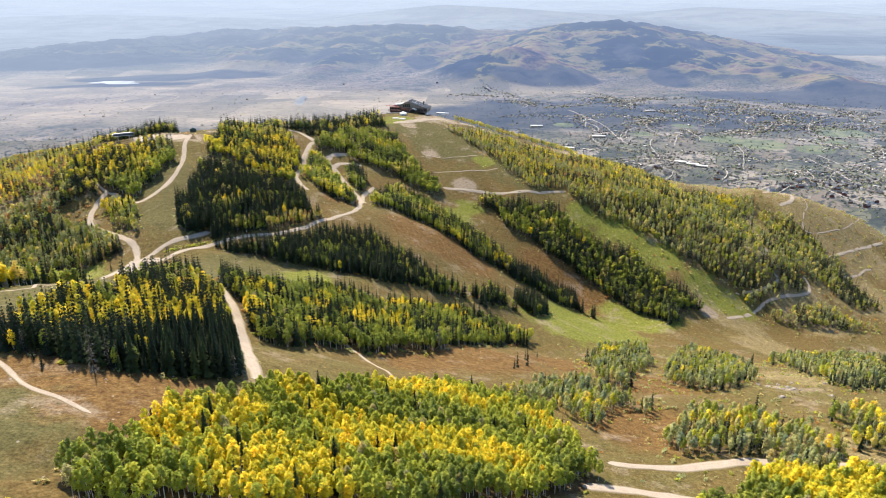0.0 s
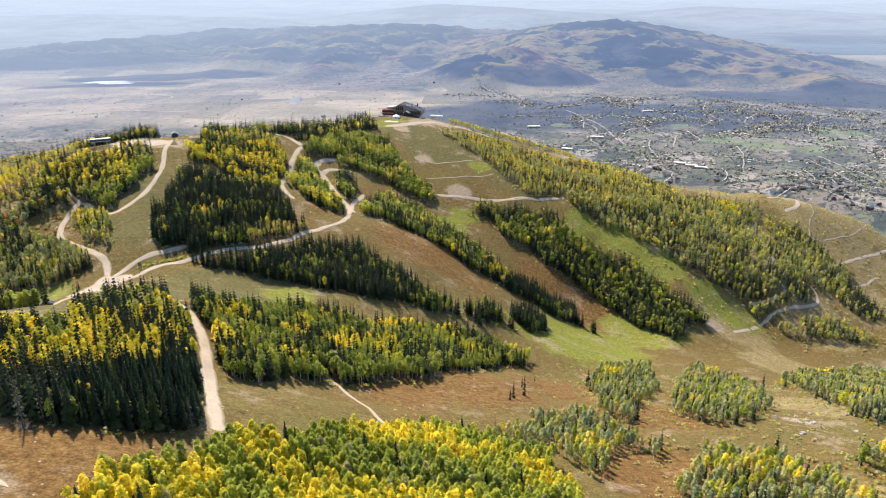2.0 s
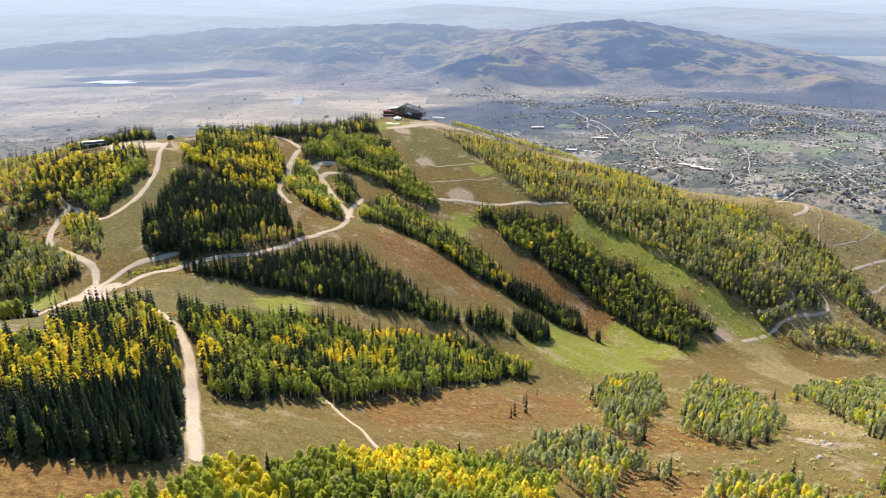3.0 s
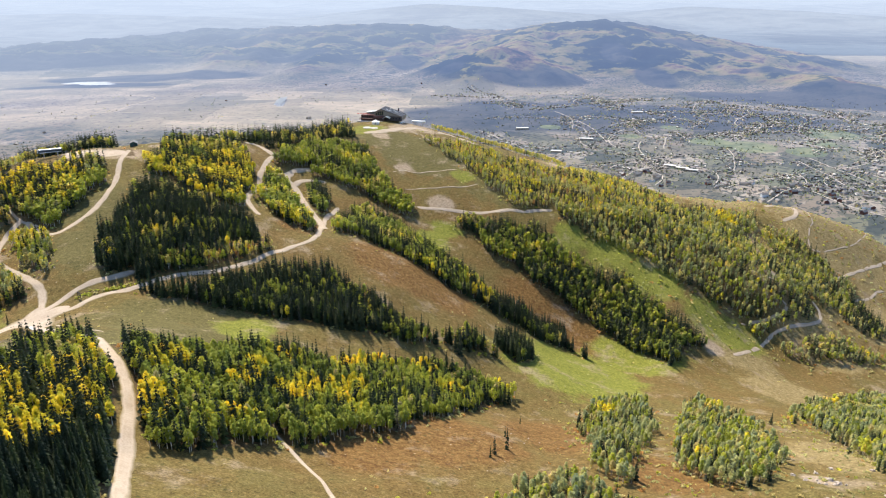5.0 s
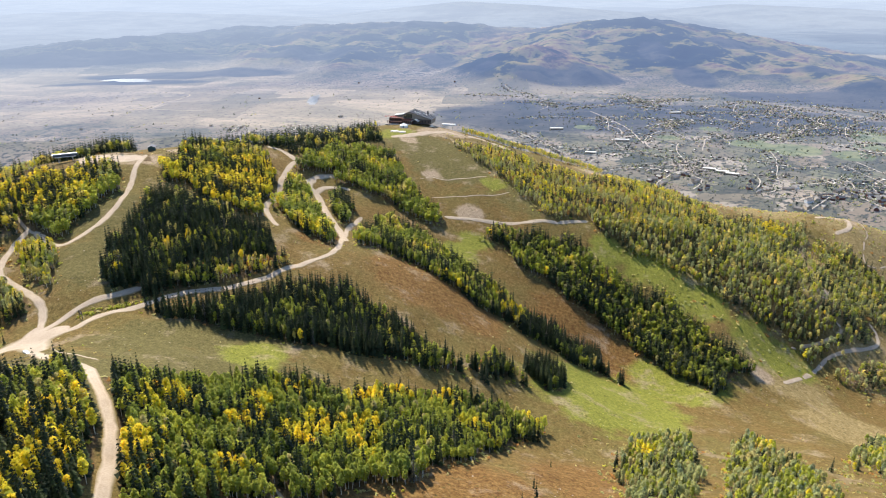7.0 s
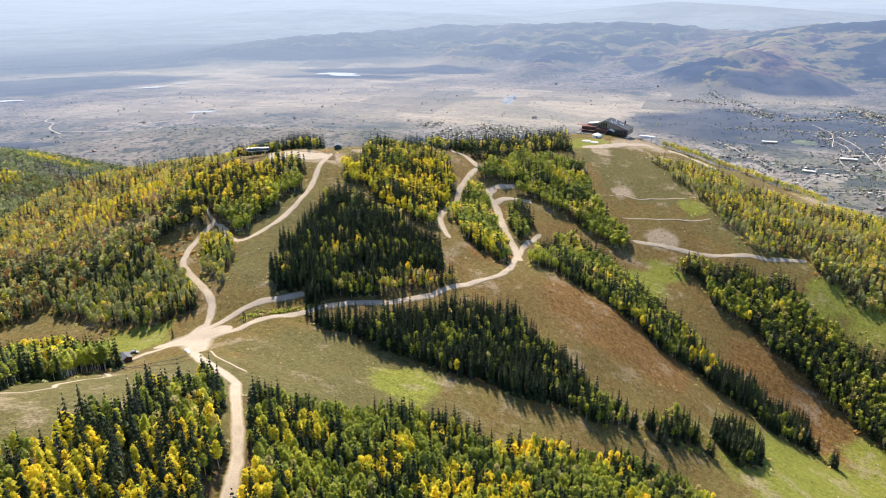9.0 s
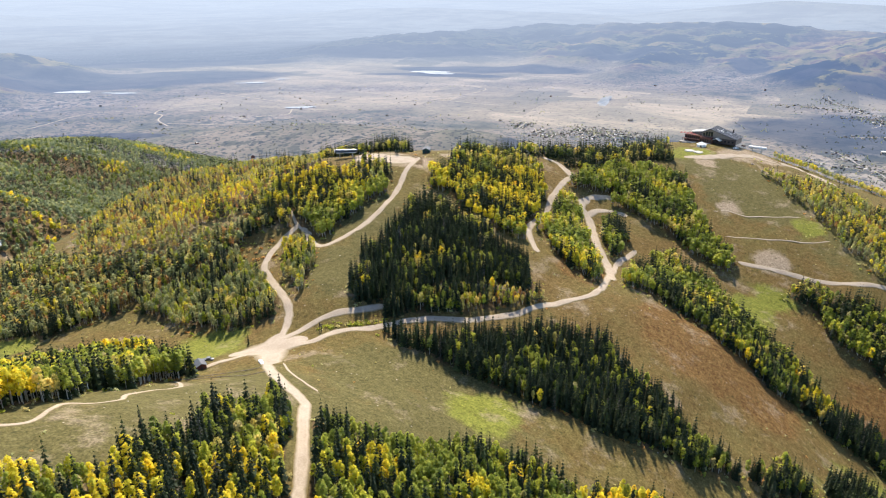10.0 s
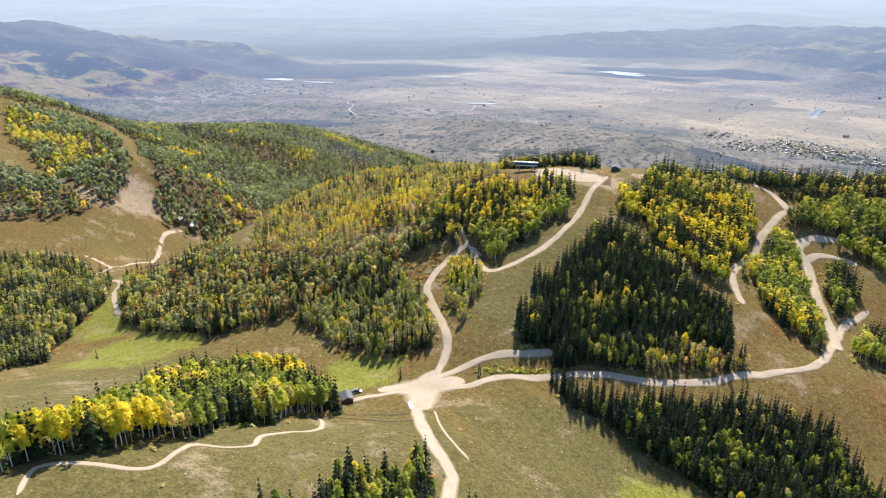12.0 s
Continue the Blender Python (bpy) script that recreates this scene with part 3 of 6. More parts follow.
# woods: name, share of conifers, share of turned aspens, outline on the plan
WOODS = [
    ("yellow_band", 0.5, 0.85, [(-227, 498), (-213, 498), (-183, 478), (-166, 478), (-148, 480), (-150, 511), (-158, 545), (-167, 576), (-172, 584), (-190, 576), (-209, 556), (-228, 538), (-234, 514)]),
    ("road_strip", 0.15, 0.45, [(-145, 501), (-139, 494), (-122, 475), (-108, 464), (-95, 467), (-101, 491), (-118, 525), (-136, 565), (-142, 580), (-153, 579), (-157, 576), (-150, 541)]),
    ("road_clump", 0.55, 0.05, [(-121, 567), (-111, 584), (-100, 564), (-97, 538), (-103, 520), (-117, 556)]),
    ("crest_green", 0.2, 0.12, [(-157, 606), (-150, 638), (-127, 673), (-90, 686), (-79, 678), (-60, 630), (-40, 599), (-26, 586), (-26, 575), (-36, 568), (-60, 584), (-83, 598), (-109, 604), (-133, 612), (-148, 602)]),
    ("run_strip_a", 0.46, 0.2, [(-86, 507), (-69, 565), (-44, 548), (-20, 527), (7, 508), (37, 482), (40, 458), (-2, 462), (-35, 476), (-60, 484), (-82, 474)]),
    ("run_strip_b", 0.85, 0.15, [(37, 485), (50, 481), (92, 472), (105, 435), (107, 447), (72, 448), (38, 457)]),
    ("run_strip_c", 0.52, 0.16, [(8, 564), (23, 581), (57, 578), (87, 580), (104, 560), (143, 531), (123, 489), (99, 510), (68, 529), (45, 540), (27, 562), (8, 569)]),
    ("run_strip_d", 0.6, 0.1, [(143, 533), (161, 526), (183, 490), (207, 472), (215, 477), (193, 458), (169, 437), (157, 452), (123, 489)]),
    ("road_front", 0.8, 0.1, [(-176, 341), (-149, 347), (-115, 382), (-79, 405), (-63, 389), (-28, 374), (-5, 366), (-3, 358), (-14, 355), (-45, 343), (-69, 339), (-102, 335), (-138, 336), (-165, 339), (-179, 343)]),
    ("basin_clump", 0.95, 0.1, [(35, 405), (44, 422), (62, 406), (62, 390), (47, 382), (37, 396)]),
    ("basin_shrubs", 0.6, 0.1, [(-1, 366), (16, 394), (33, 373), (36, 382), (16, 372), (-1, 366)]),
    ("front_forest", 0.28, 0.07, [(-140, 237), (-130, 244), (-113, 255), (-94, 282), (-68, 289), (-35, 309), (-1, 334), (24, 340), (43, 335), (45, 339), (19, 300), (-6, 254), (-21, 232), (-38, 212), (-56, 198), (-68, 186), (-84, 173), (-96, 165), (-102, 172), (-118, 206), (-145, 247)]),
    ("road_forest_front", 0.96, 0.3, [(-165, 102), (-150, 97), (-133, 95), (-115, 95), (-101, 96), (-87, 109), (-90, 125), (-104, 158), (-112, 152), (-116, 135), (-132, 117), (-150, 111), (-165, 112)]),
    ("road_forest_gold", 0.42, 0.85, [(-166, 112), (-150, 111), (-132, 117), (-116, 135), (-112, 152), (-108, 165), (-112, 178), (-135, 190), (-161, 186), (-159, 176), (-165, 162), (-170, 150)]),
    ("road_forest_top", 0.45, 0.3, [(-112, 178), (-121, 198), (-136, 218), (-160, 251), (-163, 248), (-160, 234), (-166, 221), (-162, 206), (-161, 186), (-135, 190), (-118, 172)]),
    ("near_aspens", 0.02, 0.3, [(-105, 31), (-99, 41), (-96, 55), (-89, 71), (-71, 94), (-51, 123), (-23, 147), (5, 154), (23, 144), (31, 106), (32, 82), (34, 84), (28, 77), (11, 65), (-14, 51), (-41, 37), (-78, 27), (-98, 24)]),
    ("near_aspens_b", 0.0, 0.9, [(-53, 20), (-24, 32), (-16, 18), (-55, 7)]),
    ("near_aspens_c", 0.05, 0.7, [(-110, 9), (-95, 11), (-86, -1), (-103, -5)]),
    ("clump_e", 0.3, 0.1, [(187, 303), (252, 390), (335, 453), (368, 452), (223, 221), (178, 196), (199, 274), (224, 358)]),
    ("clump_f", 0.25, 0.5, [(139, 149), (157, 157), (171, 160), (158, 112), (138, 124), (152, 159)]),
    ("east_crest", 0.2, 0.6, [(-24, 771), (40, 733), (114, 705), (206, 784), (259, 721), (236, 665), (181, 611), (115, 597), (104, 607), (62, 608), (46, 637), (9, 691), (-17, 725)]),
    ("east_flank", 0.3, 0.1, [(110, 590), (158, 571), (208, 544), (252, 536), (274, 518), (300, 527), (339, 554), (357, 603), (347, 624), (338, 686), (359, 737), (314, 738), (271, 714), (211, 669), (143, 616), (110, 610)]),
    ("east_flank_b", 0.3, 0.12, [(350, 692), (360, 713), (393, 708), (409, 681), (431, 654), (429, 632), (365, 582), (351, 609), (351, 645)]),
    ("east_foot", 0.3, 0.2, [(284, 506), (310, 514), (348, 537), (374, 529), (405, 521), (352, 505), (306, 500)]),
    ("west_flank_low", 0.32, 0.06, [(-401, 282), (-364, 290), (-346, 310), (-332, 335), (-320, 365), (-305, 390), (-302, 406), (-310, 420), (-317, 405), (-338, 391), (-346, 374), (-380, 358), (-424, 356), (-492, 382), (-503, 361), (-492, 335), (-533, 326), (-497, 304), (-456, 287)]),
    ("west_road_clump", 0.1, 0.55, [(-261, 376), (-275, 390), (-272, 400), (-263, 408), (-252, 402), (-245, 383), (-233, 359), (-234, 350)]),
    ("aspen_belt", 0.3, 0.22, [(-217, 151), (-219, 158), (-216, 170), (-213, 186), (-214, 198), (-220, 218), (-222, 238), (-226, 256), (-229, 270), (-221, 264), (-249, 276), (-278, 285), (-295, 278), (-304, 266), (-309, 249), (-296, 230), (-253, 202), (-242, 186), (-230, 170), (-234, 157)]),
    ("west_block", 0.5, 0.04, [(-669, 262), (-650, 304), (-633, 328), (-524, 312), (-488, 277), (-477, 258), (-431, 223), (-431, 207), (-425, 185)]),
    ("crest_line", 0.7, 0.6, [(-285, 502), (-268, 515), (-246, 523), (-255, 544), (-282, 539), (-300, 528)]),
    ("far_block", 0.55, 0.1, [(-736, 308), (-724, 351), (-726, 380), (-754, 391), (-786, 379), (-917, 404), (-936, 377), (-1016, 347), (-816, 278)]),
    ("far_mid", 0.35, 0.3, [(-1074, 432), (-981, 428), (-805, 397), (-733, 403), (-750, 427), (-783, 456), (-1031, 566), (-1140, 604), (-1236, 601), (-1223, 523), (-1223, 485)]),
    ("conifer_hill", 0.84, 0.4, [(-204, 358), (-217, 396), (-216, 416), (-223, 476), (-208, 477), (-179, 470), (-134, 442), (-112, 411), (-126, 420), (-151, 399), (-176, 374), (-188, 359), (-200, 354)]),
    ("hill_foot", 0.25, 0.85, [(-186, 360), (-176, 374), (-152, 401), (-126, 423), (-114, 421), (-133, 394), (-151, 378), (-173, 368)]),
    ("west_flank_high", 0.15, 0.55, [(-428, 361), (-500, 420), (-525, 470), (-520, 515), (-495, 545), (-455, 565), (-410, 575), (-350, 555), (-325, 505), (-317, 479), (-309, 433), (-328, 417), (-350, 402), (-347, 381), (-388, 368)]),
    ("west_crest_firs", 0.55, 0.65, [(-308, 389), (-324, 421), (-326, 437), (-322, 460), (-308, 481), (-285, 483), (-274, 502), (-261, 504), (-256, 476), (-261, 445), (-267, 429), (-280, 416), (-297, 415)]),
    ("clump_b", 0.12, 0.15, [(3, 151), (22, 176), (45, 206), (60, 186), (72, 159), (77, 172), (58, 160), (48, 148), (40, 133), (24, 154)]),
    ("clump_a", 0.22, 0.04, [(74, 300), (81, 320), (109, 354), (125, 343), (110, 286), (84, 231), (69, 196), (60, 206)]),
    ("clump_c", 0.15, 0.08, [(115, 269), (144, 336), (174, 374), (168, 293), (155, 241), (123, 196), (106, 200), (98, 226), (134, 309)]),
    ("clump_d", 0.12, 0.25, [(78, 143), (92, 158), (119, 160), (126, 161), (117, 142), (127, 139), (132, 117), (118, 99), (99, 100), (94, 111), (84, 112), (68, 119), (72, 138), (86, 155)]),
    ("near_aspens_d", 0.0, 0.55, [(64, 74), (87, 93), (107, 99), (133, 95), (138, 68), (117, 40), (46, 32)]),
    ("far_hill", 0.42, 0.1, [(-715, 456), (-739, 458), (-777, 480), (-805, 488), (-1163, 644), (-1259, 660), (-1304, 630), (-1264, 539), (-1275, 500), (-1450, 420), (-1700, 560), (-1700, 1300), (-1500, 1560), (-1150, 1500), (-850, 1250), (-700, 950), (-640, 760), (-690, 600)]),
    ("crest_firs", 0.75, 0.8, [(-167, 625), (-169, 639), (-158, 664), (-140, 692), (-117, 715), (-98, 729), (-92, 717), (-130, 690), (-154, 653)]),
    ("east_crest_far", 0.06, 0.7, [(-8, 803), (40, 800), (90, 790), (140, 788), (152, 806), (90, 816), (30, 823), (-12, 818)]),
    ("road_island", 0.75, 0.4, [(-181, 349), (-163, 368), (-150, 384), (-160, 391), (-176, 374), (-186, 360)]),
    ("crest_back", 0.8, 0.7, [(-215, 640), (-185, 668), (-160, 706), (-130, 745), (-105, 765), (-108, 738), (-145, 700), (-170, 655), (-200, 628)]),
    ("crest_edge", 0.55, 0.8, [(-236, 545), (-210, 560), (-190, 578), (-176, 592), (-182, 608), (-212, 606), (-240, 580)]),
    ("pad_back", 0.7, 0.7, [(-345, 535), (-318, 548), (-285, 560), (-280, 580), (-300, 582), (-335, 566), (-352, 552)]),
    ("west_front", 0.22, 0.06, [(-332, 328), (-282, 318), (-253, 321), (-232, 329), (-238, 342), (-258, 363), (-271, 366), (-303, 382), (-317, 362), (-325, 342)]),
    ("piste_edge", 0.12, 0.25, [(-264, 408), (-282, 421), (-276, 439), (-266, 461), (-256, 493), (-248, 476), (-252, 438), (-256, 413)]),
    ("east_firs", 0.7, 0.12, [(383, 599), (423, 624), (432, 593), (438, 572), (402, 557), (383, 579)]),
]

# roads and trails: name, width, waypoints
ROADS = [
    ("service", 4.7, [(-80, 108), (-88, 127), (-104, 167), (-112, 187), (-124, 210), (-150, 246), (-157, 255), (-180, 269), (-206, 291), (-217, 307)]),
    ("upper", 4.2, [(-234, 274), (-221, 292), (-216, 311), (-206, 335), (-192, 352), (-184, 361)]),
    ("climb", 4.4, [(-216, 315), (-225, 333), (-238, 346), (-261, 363), (-275, 375), (-282, 392), (-283, 409), (-281, 419)]),
    ("piste_road", 4.2, [(-257, 540), (-251, 508), (-245, 487), (-240, 463), (-238, 432), (-244, 408), (-253, 399), (-277, 417)]),
    ("traverse", 4.2, [(-213, 302), (-199, 317), (-193, 330), (-180, 344), (-162, 364), (-144, 376), (-124, 397), (-104, 428), (-93, 451), (-94, 491), (-95, 519), (-90, 551)]),
    ("spur", 6.5, [(-90, 477), (-100, 506), (-114, 532), (-130, 571), (-140, 583), (-138, 598), (-128, 611), (-120, 616)]),
    ("lane", 4.5, [(-158, 618), (-160, 603), (-158, 564), (-153, 536), (-154, 515), (-151, 493), (-136, 468)]),
    ("cross", 4.2, [(-24, 588), (3, 591), (33, 593), (59, 599), (104, 607)]),
    ("pad", 24, [(-304, 524), (-282, 527), (-254, 529)]),
    ("lodge_drive", 9, [(-86, 732), (-63, 741), (-37, 771), (-9, 786), (16, 789), (41, 765)]),
    ("east_road", 3.4, [(233, 470), (275, 509), (297, 528), (343, 551), (357, 573), (356, 586)]),
    ("east_loop", 5.5, [(384, 772), (426, 789), (414, 754), (392, 737)]),
    ("east_lane", 4, [(411, 654), (441, 671), (527, 734)]),
    ("lift_road", 3.6, [(-471, 288), (-508, 303), (-526, 316), (-558, 316), (-578, 321), (-603, 343), (-640, 345), (-649, 341)]),
    ("lift_road_b", 4, [(-603, 343), (-616, 367), (-649, 404), (-697, 440), (-728, 482)]),
    ("belt_trail", 2.0, [(-205, 150), (-214, 156), (-215, 160), (-207, 170), (-199, 179), (-205, 192), (-206, 197), (-199, 210), (-208, 221), (-207, 240), (-216, 251), (-223, 254)]),
    ("meadow_trail", 1.2, [(-195, 290), (-176, 275), (-159, 267)]),
    ("upper_trail", 2, [(-159, 91), (-149, 84), (-135, 72), (-122, 66), (-111, 60)]),
    ("low_road", 5, [(27, 79), (39, 79), (57, 79), (77, 75)]),
    ("low_lane", 5, [(39, 97), (57, 101), (85, 108), (109, 112)]),
    ("low_lane_b", 5, [(125, 112), (134, 109), (152, 104)]),
    ("foot_trail", 1.8, [(-65, 201), (-53, 185), (-42, 168), (-34, 152)]),
    ("ridge_trail", 2, [(-294, 428), (-282, 418), (-267, 413)]),
    ("junction", 15, [(-230, 293), (-215, 305), (-203, 319)]),
    ("junction_mouth", 13, [(-199, 287), (-209, 299), (-219, 318)]),
    ("strip_path", 1.3, [(-49, 641), (-38, 648), (-27, 646), (-17, 648), (-2, 656), (14, 665)]),
    ("strip_path_b", 1.1, [(-36, 612), (-21, 619), (-4, 622), (16, 629), (27, 635), (35, 640)]),
    ("ridge_zigzag", 1.6, [(444, 792), (433, 750), (421, 732), (408, 693), (468, 726), (514, 775), (531, 800)]),
    ("east_zigzag", 3, [(262, 526), (288, 536), (311, 550), (315, 558), (307, 558)]),
    ("east_gap", 4, [(291, 589), (307, 583), (318, 590), (320, 620), (333, 690)]),
    ("east_path", 3, [(421, 625), (446, 638), (463, 654), (474, 660)]),
    ("crest_pad", 6, [(-158, 618), (-175, 636), (-190, 637)]),

    ("hill_lane", 4, [(-168, 386), (-164, 398), (-156, 406), (-145, 411), (-134, 416), (-123, 418)]),
    ("spur_shelf", 5, [(-133, 574), (-127, 590), (-114, 598), (-107, 597)]),
]

# patches of the meadows: x, y, radius
LUSH = [(88, 396, 60), (150, 452, 40), (112, 420, 30), (183, 540, 34), (150, 566, 30), (116, 577, 20), (232, 508, 34), (254, 508, 24), (-253, 306, 24), (-106, 312, 20), (-473, 286, 35), (-97, 738, 20), (-86, 746, 16), (-74, 752, 16), (-11, 540, 20), (-396, 268, 45), (3, 562, 18), (-520, 310, 30), (20, 652, 14)]
RUST = [(-372, 422, 34), (-330, 445, 26), (-405, 400, 26), (-33, 451, 45), (0, 440, 30), (-108, 475, 22), (4, 231, 38), (58, 265, 40), (-30, 205, 26), (-105, 77, 30), (-140, 85, 20), (126, 699, 30), (-428, 391, 35), (79, 497, 40), (110, 470, 26), (68, 144, 34), (90, 215, 30)]
DIRT = [(-1, 599, 15), (-38, 652, 12), (113, 690, 18), (130, 760, 16), (-10, 745, 14), (-48, 762, 16), (-20, 780, 18), (-66, 728, 12), (315, 600, 12), (333, 690, 10), (-37, 775, 22), (-726, 475, 22), (-215, 302, 13), (-282, 532, 20), (-258, 528, 20), (-210, 640, 12), (215, 470, 12), (-760, 430, 45), (150, 205, 8), (-820, 400, 25), (426, 780, 14), (-240, 560, 9)]


# dark woods, scrub and painted cloud shade of the valley and its hills: x, y, half length, half depth, turn
WOODS_AND_CLOUD_SHADE = [(420, 3000, 620, 480, 5), (1150, 2950, 620, 330, -20), (470, 4090, 300, 150, 0), (700, 4160, 180, 190, -20), (1900, 3500, 700, 260, -25), (2500, 4050, 700, 220, -30), (-1900, 4700, 700, 260, 10), (-2050, 4250, 500, 130, 10), (-3600, 3300, 900, 500, 45), (-4300, 2300, 900, 700, 40), (-2900, 5400, 900, 300, 20), (-5500, 5500, 1500, 500, 30), (-1300, 5600, 500, 260, 0), (-4200, 4200, 900, 260, 35), (-399, 2524, 130, 60, 20), (-640, 2010, 120, 90, 30), (-2150, 1750, 260, 80, 10), (1310, 4290, 130, 260, 0), (1200, 4890, 110, 260, 0), (-1000, 6850, 1200, 170, 3), (-1800, 6340, 380, 220, 20), (1850, 5200, 420, 150, -25), (2120, 3700, 280, 130, -20), (-250, 5285, 140, 300, 10), (70, 4375, 90, 120, 0), (1700, 5850, 500, 120, -10), (600, 6300, 300, 120, 0), (2600, 5300, 420, 110, -35)]


# open hay land of the valley floor
HAY_LAND = [(-900, 3300, 1100, 750, 0), (-2600, 4300, 1700, 1100, 35), (-2000, 2900, 900, 450, 35), (-6500, 8000, 5000, 1800, 40), (6500, 9500, 4000, 1500, -40), (300, 3900, 500, 250, 0), (-3000, 12000, 6000, 2000, 10), (4000, 6500, 1500, 500, -40)]


# mown greens of the town, and dry pale grass of the slopes: x, y, radius
LAWNS = [(1054, 2334, 120), (954, 2431, 90), (1206, 2245, 80), (1450, 2560, 130), (700, 2520, 50), (1330, 2380, 70), (430, 2700, 60), (900, 2700, 60)]
DRY = [(-400, 408, 40), (-345, 405, 34), (-300, 435, 24), (-440, 390, 30), (230, 775, 60), (330, 810, 70), (430, 740, 60), (460, 690, 60), (500, 800, 90), (300, 590, 40), (330, 690, 40), (240, 480, 40), (340, 530, 50), (390, 640, 50), (180, 690, 60), (150, 760, 50), (260, 420, 45), (180, 240, 32), (130, 120, 26), (420, 600, 60)]


# half-green autumn grass round the junction: x, y, radius
OLIVE = [(-205, 185, 75), (-265, 170, 70), (-130, 300, 62), (-320, 215, 80), (-175, 235, 60), (-150, 60, 60), (-245, 440, 34), (-225, 380, 34), (-20, 690, 60), (60, 640, 40), (-60, 720, 40)]


def patches(x, y, spots_of):
    f = np.zeros(x.shape)
    for cx, cy, r in spots_of:
        f = np.maximum(f, 1 - step(0.45, 1.25, np.hypot(x - cx, y - cy) / r))
    return f


def polar(radii, turns):
    t, r = np.meshgrid(np.radians(turns), radii)
    return EYE[0] + r * np.sin(t), EYE[1] + r * np.cos(t), r


def polar_faces(rows, cols):
    a = (np.arange(rows - 1)[:, None] * cols + np.arange(cols)[None]).ravel()
    b = (np.arange(rows - 1)[:, None] * cols + (np.arange(cols)[None] + 1) % cols).ravel()
    return np.c_[a, b, b + cols, a + cols][:, ::-1]


def floats(me, name, values, kind="FLOAT", field="value"):
    a = me.attributes.new(name, kind, "POINT")
    a.data.foreach_set(field, np.asarray(values, np.float32).ravel())


turns = np.r_[np.arange(-180, -84, 3.0), np.arange(-84, 42, 0.42), np.arange(42, 180, 3.0)]
SEAM = 1500.0
near_radii = np.r_[6.0, 20.0, 40.0 * (SEAM / 40.0) ** (np.arange(236) / 235.0)]
gx, gy, gr = polar(near_radii, turns)
gz = height(gx, gy)
gv = np.stack([gx, gy, gz], -1).reshape(-1, 3)
quads = polar_faces(*gx.shape)
gv = np.r_[gv, [[EYE[0], EYE[1], gz[0].mean()]]]
cap = np.c_[np.arange(len(turns)), (np.arange(len(turns)) + 1) % len(turns), np.full(len(turns), len(gv) - 1)][:, ::-1]
me = mesh_from("ground", gv, cap, quads, np.zeros(len(cap)), np.zeros(len(quads)), [MEADOW])
wood = np.zeros(gx.size)
for name, con, yel, poly in WOODS:
    wood = np.maximum(wood, inside(gx.ravel(), gy.ravel(), poly) * (0.3 if name.startswith(("east", "west_flank_high", "clump")) else 0.8))
floats(me, "lush", np.r_[patches(gx, gy, LUSH).ravel(), 0])
floats(me, "olive", np.r_[patches(gx, gy, OLIVE).ravel(), 0])
floats(me, "dry", np.r_[patches(gx, gy, DRY).ravel(), 0])
floats(me, "rust", np.r_[patches(gx, gy, RUST).ravel(), 0])
floats(me, "dirt", np.r_[patches(gx, gy, DIRT).ravel(), 0])
floats(me, "wood", np.r_[wood, 0])
floats(me, "valley", np.r_[step(120, 420, np.hypot(np.maximum(np.abs(gx + 440) - 960, 0), np.maximum(np.abs(gy - 300) - 560, 0))).ravel(), 0])
me.polygons.foreach_set("use_smooth", np.ones(len(me.polygons), bool))
ground = tagged(new("ground", me), "mountainside meadows of straw, green and rust-brown grass", "ground", kind="structure")

far_radii = SEAM * (60000.0 / SEAM) ** (np.arange(270) / 269.0)
fx, fy, fr = polar(far_radii, turns)
fz = height(fx, fy)
flatness = np.maximum(1 - step(15, 70, np.abs(fz + 35 + 60 * step(2500, 6000, fr))), 1 - step(2700, 3300, fr))
sx, sy, sz = squeeze(fx, fy, fz)
fv = np.stack([sx, sy, sz], -1).reshape(-1, 3)
quads = polar_faces(*fx.shape)
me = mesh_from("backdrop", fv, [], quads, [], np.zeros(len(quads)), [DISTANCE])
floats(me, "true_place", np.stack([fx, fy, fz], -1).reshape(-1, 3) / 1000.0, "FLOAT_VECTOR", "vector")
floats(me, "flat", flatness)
# mask of the dark woods and of the painted cloud shadows
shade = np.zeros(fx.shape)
for cx, cy, lx, ly, turn in WOODS_AND_CLOUD_SHADE:
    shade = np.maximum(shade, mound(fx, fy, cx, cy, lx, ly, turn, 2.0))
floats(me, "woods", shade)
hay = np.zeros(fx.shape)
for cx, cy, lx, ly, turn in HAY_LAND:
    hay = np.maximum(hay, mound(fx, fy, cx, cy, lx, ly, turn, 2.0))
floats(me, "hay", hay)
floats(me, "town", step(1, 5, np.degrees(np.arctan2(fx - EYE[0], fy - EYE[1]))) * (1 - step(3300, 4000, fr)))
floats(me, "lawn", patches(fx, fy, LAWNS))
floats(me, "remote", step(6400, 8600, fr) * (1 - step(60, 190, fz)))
# share of the painted haze: grows with distance, faster towards the sun
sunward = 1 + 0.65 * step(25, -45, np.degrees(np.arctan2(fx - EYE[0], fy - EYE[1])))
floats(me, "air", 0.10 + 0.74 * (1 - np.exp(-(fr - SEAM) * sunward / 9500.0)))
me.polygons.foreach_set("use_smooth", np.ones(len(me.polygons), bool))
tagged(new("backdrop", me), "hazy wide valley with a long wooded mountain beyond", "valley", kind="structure")


